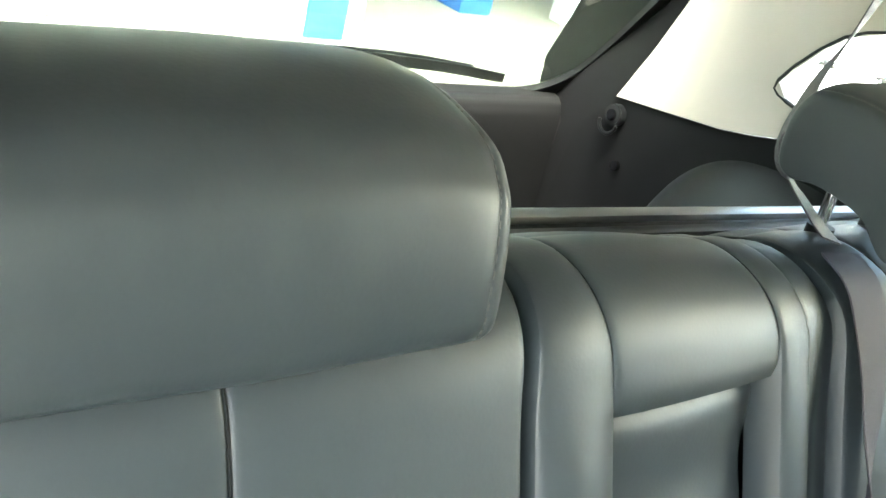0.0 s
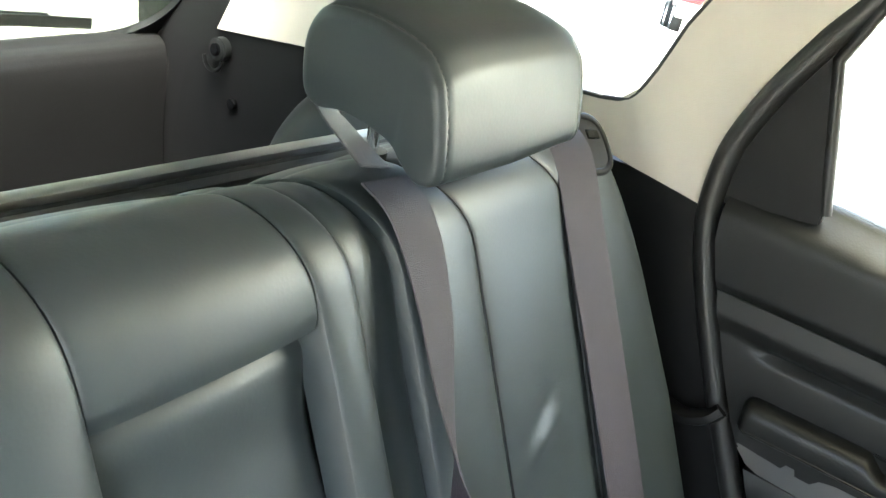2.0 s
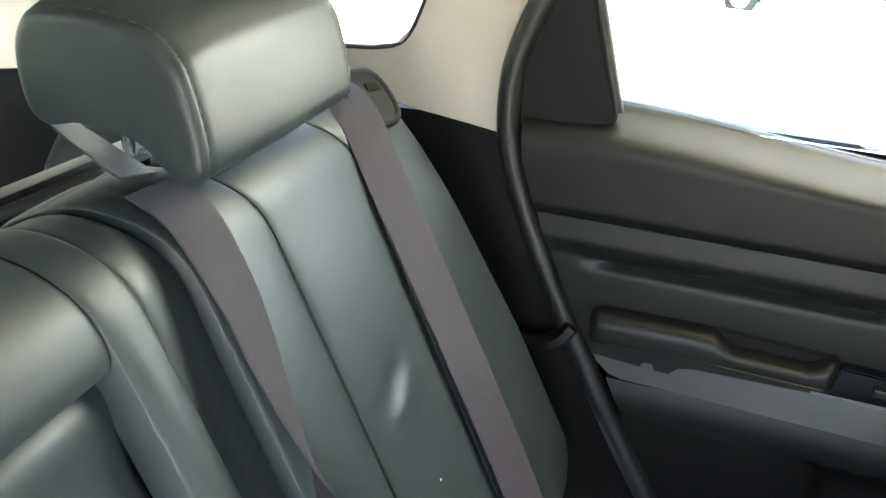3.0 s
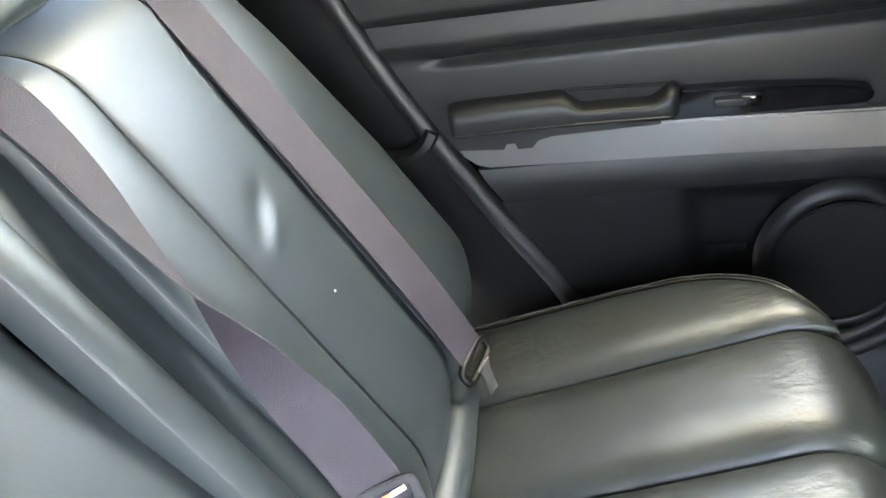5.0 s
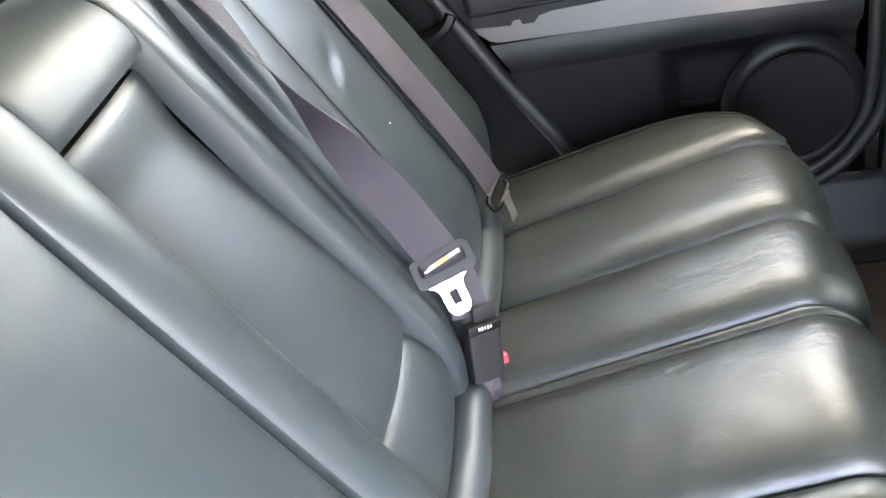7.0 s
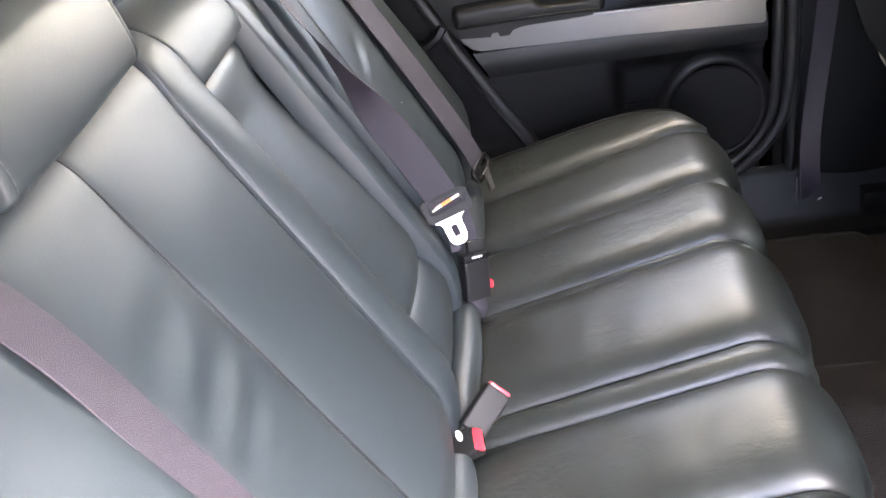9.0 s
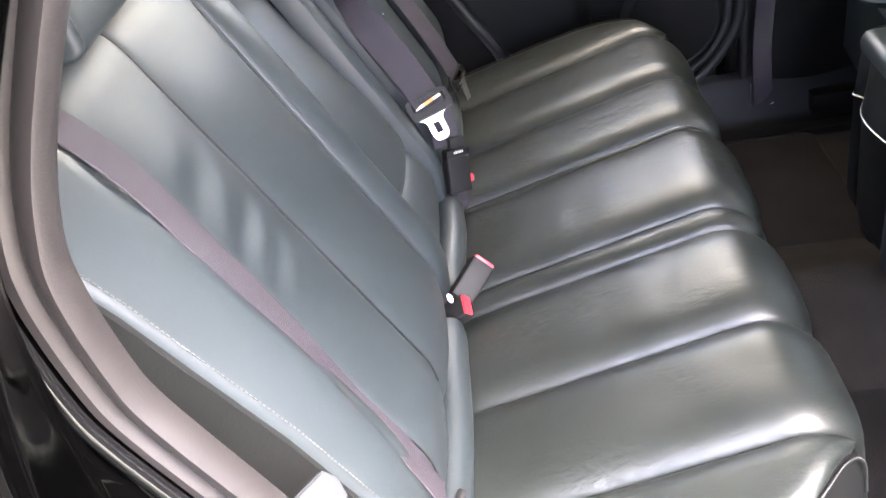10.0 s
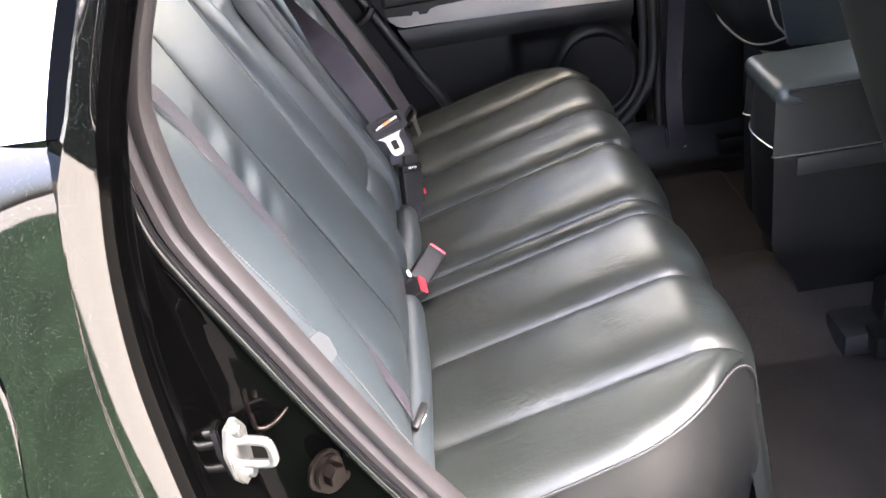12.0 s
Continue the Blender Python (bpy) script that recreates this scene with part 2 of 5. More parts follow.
def disc_bm(radius, depth, m, segments=40, bevel=0.0):
    bm = bmesh.new()
    bmesh.ops.create_cone(bm, cap_ends=True, segments=segments, radius1=radius, radius2=radius, depth=depth)
    if bevel:
        bmesh.ops.bevel(bm, geom=[e for e in bm.edges if len(e.link_faces) == 2 and any(len(f.verts) > 4 for f in e.link_faces)], offset=bevel, segments=2, affect="EDGES")
    bmesh.ops.transform(bm, matrix=m, verts=bm.verts)
    return bm


def prism(name, outline, depth, mat, parent=None, label="", axis="x", bevel=0.0, m=None):
    """A flat outline of (a, b) pairs given a depth along axis: from depth[0] to depth[1]."""
    d0, d1 = depth
    place = {"x": lambda d, a, b: (d, a, b), "y": lambda d, a, b: (a, d, b), "z": lambda d, a, b: (a, b, d)}[axis]
    bm = bmesh.new()
    lo = [bm.verts.new(place(d0, a, b)) for a, b in outline]
    hi = [bm.verts.new(place(d1, a, b)) for a, b in outline]
    n = len(outline)
    bm.faces.new(lo)
    bm.faces.new(list(reversed(hi)))
    for i in range(n):
        bm.faces.new((lo[i], lo[(i + 1) % n], hi[(i + 1) % n], hi[i]))
    if bevel:
        bmesh.ops.recalc_face_normals(bm, faces=bm.faces)
        bmesh.ops.bevel(bm, geom=[e for e in bm.edges if e.calc_face_angle(0) > radians(50)], offset=bevel, segments=2, affect="EDGES")
    if m is not None:
        bmesh.ops.transform(bm, matrix=m, verts=bm.verts)
    return part(name, bm, mat, parent, label)


def ease(a, b, x):
    t = min(1.0, max(0.0, (x - a) / (b - a)))
    return t * t * (3 - 2 * t)


def along(table, x):
    """Straight interpolation in a short table of (x, value)."""
    if x <= table[0][0]:
        return table[0][1]
    for (a, va), (b, vb) in zip(table, table[1:]):
        if x <= b:
            return va + (vb - va) * (x - a) / (b - a)
    return table[-1][1]


# ---------- the rear bench: its two curved profiles ----------
RECLINE = math.atan(0.47)
SB_SIN, SB_COS = math.sin(RECLINE), math.cos(RECLINE)
SB_FLAT, SB_R = 0.560, 0.070


def back_profile(v, h=0.0, rise=0.0):
    """(y, z) on the backrest at v metres up from its foot, h metres proud of it."""
    v -= rise * ease(0.40, 0.60, v)
    if v <= SB_FLAT:
        v += rise * ease(0.40, 0.58, v)
        y, z, ny, nz = -0.048 + v * SB_SIN, 0.60 + v * SB_COS, -SB_COS, SB_SIN
    else:
        y1, z1 = -0.048 + (SB_FLAT + rise) * SB_SIN, 0.60 + (SB_FLAT + rise) * SB_COS
        cy, cz = y1 + SB_COS * SB_R, z1 - SB_SIN * SB_R
        turn = min((v - SB_FLAT) / SB_R, radians(118))
        a = math.atan2(SB_SIN, -SB_COS) - turn
        ny, nz = math.cos(a), math.sin(a)
        y, z = cy + SB_R * ny, cz + SB_R * nz
        rest = v - SB_FLAT - SB_R * radians(118)
        if rest > 0:
            y, z = y + rest * nz, z - rest * ny
    return y + h * ny, z + h * nz


def back_z(v):
    return 0.60 + v * SB_COS


def back_panel(name, left, right, v0, v1, puff, mat, parent, base=0.0, drop=0.006, nu=26, nv=60, label="", extra=None, soft_v=0.0):
    """An upholstered panel of the backrest between two seams, puffed in the middle and drawn in at the seams."""
    def fn(u, w):
        v = v0 + (v1 - v0) * w
        z = back_z(v)
        xl, xr = left(z) + 0.0006, right(z) - 0.0006
        e = 0.5 - 0.5 * math.cos(math.pi * u) if nu > 8 else u
        x = xl + (xr - xl) * e
        d = min(x - xl, xr - x)
        calm = 1 - 0.75 * ease(1.02, 1.13, z)
        h = base * calm + puff * calm * (1 - (2 * e - 1) ** 2) - 0.45 * drop * calm * math.exp(-d / 0.008) - 0.0012 * math.exp(-d / 0.0015)
        if soft_v:
            h -= drop * math.exp(-min(v - v0, v1 - v) / soft_v)
        if extra:
            h += extra(x, z)
        h -= 0.070 * max(0.0, 1 - v / 0.130) ** 1.7
        y, z = back_profile(v, h, 0.0155 * ease(0.20, -0.12, x))
        return x, y, z
    return slab(name, fn, nu, nv, (0, 0.03 * SB_COS, -0.03 * SB_SIN), mat, parent, label)


def const(x):
    return lambda z: x


def lean(x, by):
    return lambda z: x + by * ease(1.09, 1.19, z)


CU_FLAT, CU_R = 0.39, 0.065
CU_DY, CU_DZ = -0.9617, 0.2741


def cushion_profile(v, h=0.0):
    """(y, z) on the cushion at v metres forward from its rear edge."""
    y0, z0 = 0.03, 0.5835
    if v <= CU_FLAT:
        y, z, ny, nz = y0 + v * CU_DY, z0 + v * CU_DZ, 0.2741, 0.9617
    else:
        y1, z1 = y0 + CU_FLAT * CU_DY, z0 + CU_FLAT * CU_DZ
        cy, cz = y1 - 0.2741 * CU_R, z1 - 0.9617 * CU_R
        turn = min((v - CU_FLAT) / CU_R, radians(98))
        a = math.atan2(0.9617, 0.2741) + turn
        ny, nz = math.cos(a), math.sin(a)
        y, z = cy + CU_R * ny, cz + CU_R * nz
        rest = v - CU_FLAT - CU_R * radians(98)
        if rest > 0:
            y, z = y - rest * nz, z + rest * ny
    return y + h * ny, z + h * nz


def cushion_panel(name, x0, x1, puff, mat, parent, v1=0.80, base=0.0, nu=18, nv=64, label="", edge=None, extra=None, drop=0.010):
    def fn(u, w):
        v = v1 * w
        y, z = cushion_profile(v)
        xl, xr = x0, x1
        if edge:
            lim = edge(y)
            xl, xr = max(xl, -lim), min(xr, lim)
        xl, xr = xl + 0.0006, xr - 0.0006
        e = 0.5 - 0.5 * math.cos(math.pi * u) if nu > 8 else u
        x = xl + (xr - xl) * e
        d = min(x - xl, xr - x)
        h = base + 0.75 * puff * (1 - abs(2 * e - 1) ** 4) - 0.95 * drop * math.exp(-d / 0.015) - 0.0015 * math.exp(-d / 0.0015)
        if extra:
            h += extra(x, y)
        y, z = cushion_profile(v, h)
        return x, y, z
    return slab(name, fn, nu, nv, (0, 0.01, -0.03), mat, parent, label)


# ---------- the backrest ----------
FAR_EDGE = [(0.60, 0.655), (0.72, 0.668), (0.86, 0.655), (1.0, 0.622), (1.08, 0.597), (1.14, 0.568), (1.19, 0.545)]
NEAR_EDGE = [(0.60, 0.552), (0.72, 0.568), (0.80, 0.588), (0.90, 0.597), (1.0, 0.607), (1.1, 0.616), (1.19, 0.590)]


def near_flare(x, z):
    """How far the near outer bolster stands forward, growing towards its edge."""
    tall = along([(0.60, 0.0), (0.72, 0.010), (0.80, 0.030), (0.90, 0.040), (1.05, 0.040), (1.13, 0.032), (1.19, 0.014)], z)
    return tall * (0.55 * ease(0.452, 0.500, -x) + 0.45 * ease(0.508, 0.528, -x) - 0.22 * ease(0.530, 0.605, -x))


def crease(x, z):
    """A sagging pucker in the insert of the far seat: a lit ridge below a shallow pit."""
    def spot(x0, z0, long, wide):
        p, q = x - x0, z - z0
        u, w = 0.92 * p + 0.39 * q, -0.39 * p + 0.92 * q
        return math.exp(-(u / long) ** 2 - (w / wide) ** 2)
    return 0.0030 * spot(0.340, 0.922, 0.024, 0.008) - 0.0036 * spot(0.350, 0.944, 0.026, 0.012)


def folds(x, z):
    """Soft folds lying across the near seat's insert."""
    if not -0.452 < x < -0.318:
        return 0.0
    m = math.exp(-((z - 0.972) / 0.075) ** 4) * math.exp(-((x + 0.397) / 0.036) ** 2)
    return 0.0037 * m * math.sin((z - 0.2 * x - 0.02) * 126 + 0.7 * math.sin(z * 40))


def outer_wrap(x, z, edge):
    """The outer bolster rolls back towards its edge."""
    t = ease(edge - 0.07, edge + 0.01, abs(x))
    return -0.030 * t * t


def side_wall(parent, top, edge, s, seam):
    """The side of a backrest, falling back from its front edge, with a row of stitches along the seam."""
    def fn(u, w):
        v = top * w
        z = back_z(v)
        x = s * (along(edge, z) + 0.010 * math.sin(math.pi * min(1, u * 1.2)) + 0.004)
        proud = near_flare(-along(edge, z), z) - 0.006 if s < 0 else -0.030
        y, zz = back_profile(v, proud - (0.10 - 0.030 * s + 0.03) * u - 0.070 * max(0.0, 1 - v / 0.130) ** 1.7)
        return x, y, zz
    slab("side_panel", fn, 10, 60, (-s * 0.02, 0, 0), VINYL, parent)
    if seam:
        bm = bmesh.new()
        n = 120
        for k in range(n):
            v = 0.10 + (top - 0.26) * k / n
            pts = []
            for d in (0.0, 0.0026):
                z = back_z(v + d)
                y, zz = back_profile(v + d, near_flare(-along(edge, z) + 0.007, z) + 0.0008)
                pts.append(Vector((s * (along(edge, z) - 0.007), y, zz)))
            d = pts[1] - pts[0]
            m = Matrix.Translation((pts[0] + pts[1]) / 2) @ d.to_track_quat("X", "Z").to_matrix().to_4x4()
            bmesh.ops.create_cube(bm, size=1, matrix=m @ Matrix.Diagonal((d.length, 0.0011, 0.0011, 1)))
        st = part("stitching", bm, THREAD, parent, "row of grey stitches", smooth=False)
        st["kind"] = "stuff"


def near_side(parent, top):
    side_wall(parent, top, NEAR_EDGE, -1, True)


def far_side(parent, top):
    side_wall(parent, top, FAR_EDGE, 1, False)


def seam_shade(x, parent, top, by=0.0):
    """A thin dark line sunk in a backrest seam, standing for the seam's shade."""
    pts = []
    for k in range(61):
        v = 0.09 + (top - 0.14) * k / 60
        xx = lean(x, by)(back_z(v))
        y, z = back_profile(v, -0.0012 - 0.070 * max(0.0, 1 - v / 0.130) ** 1.7, 0.0155 * ease(0.20, -0.12, xx))
        pts.append((xx, y, z))
    sweep("seam", pts, ring(0.0008, 6), PLASTIC, parent, side=(1, 0, 0))


def build_backrest():
    near = thing("rear_bench", "black leather single rear backrest, upright, with stitched bolster", "seat back", "rear backrests")
    top = SB_FLAT + SB_R * radians(118) + 0.12
    back_panel("inner_bolster", const(-0.318), lean(-0.146, 0.010), 0, top, 0.007, LEATHER, near, nv=70)
    back_panel("insert", const(-0.452), const(-0.318), 0, top, 0.005, LEATHER, near, extra=folds, nu=26, nv=120)
    back_panel("outer_bolster", lambda z: -along(NEAR_EDGE, z), const(-0.452), 0, top, 0.004, LEATHER, near, nu=24,
               extra=lambda x, z: near_flare(x, z) - 0.008 * ease(-0.010, 0.004, -x - along(NEAR_EDGE, z)) ** 2, drop=0.004)
    near_side(near, top)
    for x in (-0.318, -0.452):
        seam_shade(x, near, top)
    far = thing("rear_bench", "black leather double rear backrest with folding centre armrest, upright", "seat back", "rear backrests")
    back_panel("left_bolster", lean(-0.136, 0.012), lean(-0.071, -0.006), 0, top, 0.010, LEATHER, far, nv=70)
    back_panel("upper_pad", lean(-0.071, -0.006), lean(0.103, -0.013), 0.537, top, 0.008, LEATHER, far, nu=26, nv=40, soft_v=0.008)
    back_panel("armrest", const(-0.073), const(0.108), 0.172, 0.530, 0.011, LEATHER, far, base=-0.035, drop=0.008, nu=26, soft_v=0.008,
               extra=lambda x, z: 0.022 * ease(1.04, 0.76, z),
               label="folded-up black leather armrest pad")
    back_panel("lower_pad", const(-0.070), const(0.104), 0.02, 0.170, 0.004, LEATHER, far, base=-0.024, nu=20, nv=24, soft_v=0.006,
               extra=lambda x, z: 0.015 * math.sin(math.pi * min(1, max(0, (z - 0.61) / 0.142))) ** 0.7)
    back_panel("right_bolster", lean(0.103, -0.013), lean(0.140, -0.013), 0, top, 0.003, LEATHER, far, base=0.002, nu=12, nv=70)
    back_panel("valley", lean(0.140, -0.013), lean(0.192, -0.026), 0, top, -0.004, LEATHER, far, base=-0.004, nu=12, nv=70, extra=lambda x, z: -0.009 * ease(0.15, 0.185, x))
    back_panel("inner_bolster", lean(0.192, -0.026), lean(0.287, -0.037), 0, top, 0.007, LEATHER, far, nv=70)
    back_panel("insert", lean(0.287, -0.037), lean(0.440, -0.055), 0, top, 0.005, LEATHER, far, extra=crease, nu=40, nv=130)
    back_panel("outer_bolster", lean(0.440, -0.055), lambda z: along(FAR_EDGE, z), 0, top, 0.010, LEATHER, far, nu=24,
               extra=lambda x, z: outer_wrap(x, z, along(FAR_EDGE, z)), drop=0.004)
    far_side(far, top)
    for x, by in ((0.287, -0.037), (0.440, -0.055)):
        seam_shade(x, far, top, by)
    for x0, x1, parent in ((-0.60, -0.16, near), (-0.14, 0.60, far)):
        y0, z0 = back_profile(0.02, -0.05)
        y1, z1 = back_profile(SB_FLAT, -0.075)
        slab("back_shell", lambda u, w: (x0 + (x1 - x0) * u, y0 + (y1 - y0) * w, z0 + (z1 - z0) * w), 2, 2, (0, 0.03, -0.01), PLASTIC, parent)
    return near, far


# ---------- the cushion ----------
def cushion_edge(y):
    table = [(-0.44, 0.462), (-0.405, 0.470), (-0.385, 0.500), (-0.335, 0.552), (-0.27, 0.582), (-0.17, 0.592), (0.05, 0.60)]
    return sum(along(table, y + 0.009 * k) for k in range(-3, 4)) / 7


def wear(x, y):
    """Shallow wrinkles on the sitting surfaces."""
    soft = 0.0009 * noise.noise((x * 20, y * 26, 0.3))
    a = 0.5 + 0.5 * noise.noise((x * 7, y * 7, 5.1))
    lines = max(0.0, 1 - abs(noise.noise((x * 26 + y * 9, y * 62, 2.3))) * 5)
    return soft - 0.0006 * a * lines


def build_cushion():
    seat = thing("rear_seat_cushion", "worn black leather rear bench cushion with lengthwise seams", "seat cushion")
    for x0, x1, puff in ((-0.46, -0.295, 0.012), (-0.295, -0.122, 0.012), (-0.122, -0.074, 0.005), (-0.074, 0.122, 0.011), (0.122, 0.141, 0.002), (0.141, 0.29, 0.012), (0.29, 0.454, 0.012)):
        cushion_panel("cushion_panel", x0, x1, puff, LEATHER_WORN, seat, extra=wear, nu=30 if x1 - x0 > 0.06 else 12, nv=90,
                      base=0.003 if abs(x0 + x1) < 0.1 else 0.0)
    for x0, x1 in ((-0.60, -0.46), (0.454, 0.60)):
        cushion_panel("outer_panel", x0, x1, 0.010, LEATHER_WORN, seat, v1=0.455, extra=wear, edge=cushion_edge, nu=26, nv=70)
    for s in (-1, 1):
        rim = []
        for k in range(41):
            v = 0.54 * k / 40
            y, z = cushion_profile(v, -0.008)
            rim.append(Vector((s * (cushion_edge(y)), y, z)))
        def skirt(u, w, rim=rim, s=s):
            p = rim[round(u * 40)]
            return p.x + s * 0.012 * math.sin(math.pi * min(1, w * 1.3)) - s * 0.02 * w, p.y - 0.004 * math.sin(math.pi * w), p.z + (0.40 - p.z) * w
        slab("side_panel", skirt, 40, 14, (-s * 0.02, 0.0, 0), VINYL, seat)
        bm = bmesh.new()
        run = smooth_path(rim, 4)
        for p, q in zip(run[6::1], run[7::1]):
            d = (q - p) * 0.62
            m = Matrix.Translation((p + q) / 2 + Vector((s * 0.0035, -0.001, 0.0045))) @ d.to_track_quat("X", "Z").to_matrix().to_4x4()
            bmesh.ops.create_cube(bm, size=1, matrix=m @ Matrix.Diagonal((d.length, 0.0012, 0.0012, 1)))
        st = part("stitching", bm, THREAD, seat, "row of pale grey stitches", smooth=False)
        st["kind"] = "stuff"
        sweep("piping", [p + Vector((s * 0.002, -0.001, 0.001)) for p in rim], ring(0.0022, 6), VINYL, seat, "stitched black leather piping")
    return seat


build_backrest()
build_cushion()
ROLL_Y, ROLL_Z = -0.006, 0.617
for x0, x1 in ((-0.585, -0.163), (-0.105, 0.128), (0.172, 0.47)):
    tagged(sweep("seat_gap_roll", smooth_path([(x0 + (x1 - x0) * k / 8, ROLL_Y + 0.002 * math.sin(k), ROLL_Z) for k in range(9)], 3), ring(0.023, 16), LEATHER,
                 side=(0, 0, 1), scale=lambda t: 0.75 + 0.25 * min(1, min(t, 1 - t) * 14)),
           "padded black leather roll between cushion and backrest", "seat roll", "seat rolls")


# ---------- headrests ----------
HEAD_SIDE = [(0.172, 1.177), (0.1745, 1.207), (0.182, 1.238), (0.190, 1.252), (0.207, 1.266), (0.248, 1.274), (0.286, 1.272), (0.301, 1.263), (0.308, 1.240), (0.304, 1.205),
             (0.289, 1.193), (0.260, 1.198), (0.218, 1.191), (0.199, 1.175), (0.186, 1.167)]


def build_headrest(xc, width, label):
    rest = thing("headrest", label, "headrest", "rear headrests")
    side = smooth_path([(0, a, b) for a, b in HEAD_SIDE], 4, closed=True)
    cy, cz = 0.245, 1.222
    n = len(side)
    stations = [-1.002, -1, -0.985, -0.955, -0.935, -0.92, -0.905, -0.85, -0.75, -0.6, -0.4, 0, 0.4, 0.6, 0.75, 0.85, 0.905, 0.92, 0.935, 0.955, 0.985, 1, 1.002]
    verts, faces = [], []
    for t in stations:
        a = abs(t)
        f = {1.002: 0.87, 1: 0.93, 0.985: 0.968, 0.955: 0.990, 0.935: 0.997, 0.92: 0.982, 0.905: 0.998}.get(a, 1.0 + 0.03 * (1 - a))
        fall = 0.010 * max(0.0, a - 0.55) ** 2 / 0.2025
        for p in side:
            up = min(1.0, max(0.0, (p.z - 1.157) / 0.125))
            verts.append(Vector((xc + t * width / 2, cy + (p.y - cy) * f, cz + (p.z - cz) * f - fall * up)))
    for i in range(len(stations) - 1):
        for j in range(n):
            faces.append((i * n + j, i * n + (j + 1) % n, (i + 1) * n + (j + 1) % n, (i + 1) * n + j))
    faces.append(tuple(range(n)))
    faces.append(tuple(range((len(stations) - 1) * n, len(stations) * n)))
    pad = mesh_object("pad", verts, faces, LEATHER, rest)
    for s in (-1, 1):
        x = xc + s * 0.92 * width / 2
        fall = 0.010 * 0.37 ** 2 / 0.2025
        bm = bmesh.new()
        ringpts = smooth_path([(x, cy + (p.y - cy) * 0.984, cz + (p.z - cz) * 0.984 - fall * min(1.0, max(0.0, (p.z - 1.157) / 0.125))) for p in side], 2, closed=True)
        for a, b in zip(ringpts[::2], ringpts[1::2]):
            d = b - a
            m = Matrix.Translation((a + b) / 2) @ d.to_track_quat("X", "Z").to_matrix().to_4x4()
            bmesh.ops.create_cube(bm, size=1, matrix=m @ Matrix.Diagonal((d.length * 1.05, 0.0009, 0.0009, 1)))
        st = part("stitching", bm, THREAD, rest, "row of grey stitches", smooth=False)
        st["kind"] = "stuff"
        post = sweep("post", [(xc + s * 0.044, 0.272, 1.10), (xc + s * 0.044, 0.280, 1.215)], ring(0.0052, 12), CHROME, rest, "chrome post", side=(1, 0, 0))
        sweep("sleeve", [(xc + s * 0.044, 0.2725, 1.12), (xc + s * 0.044, 0.2745, 1.150)], ring(0.012, 14), PLASTIC, rest, side=(1, 0, 0))
    return rest


build_headrest(-0.324, 0.240, "black leather headrest on the single rear backrest")
build_headrest(0.292, 0.212, "black leather headrest on the double rear backrest, beside the far door")


# ---------- the far rear door ----------
DOOR_X = 0.685
REAR_EDGE = [(0.36, -0.20), (0.57, -0.125), (0.70, -0.052), (0.835, 0.02), (0.95, 0.075), (1.034, 0.106), (1.10, 0.113), (1.16, 0.104), (1.25, 0.066), (1.40, -0.02), (1.52, -0.10)]


def rear_edge(z):
    return along(REAR_EDGE, z)


def door_panel(name, z0, z1, relief, mat, parent, y_front=-0.552, label="", nu=60, nv=24, inset=0.012, y_rear=None):
    def fn(u, w):
        z = z0 + (z1 - z0) * w
        yr = (rear_edge(z) - inset) if y_rear is None else y_rear
        y = yr + (y_front - yr) * u
        return DOOR_X - relief(y, z), y, z - 0.030 * ease(0.04, -0.36, y) * ease(1.0, 1.10, z)
    return slab(name, fn, nu, nv, (0.02, 0, 0), mat, parent, label)


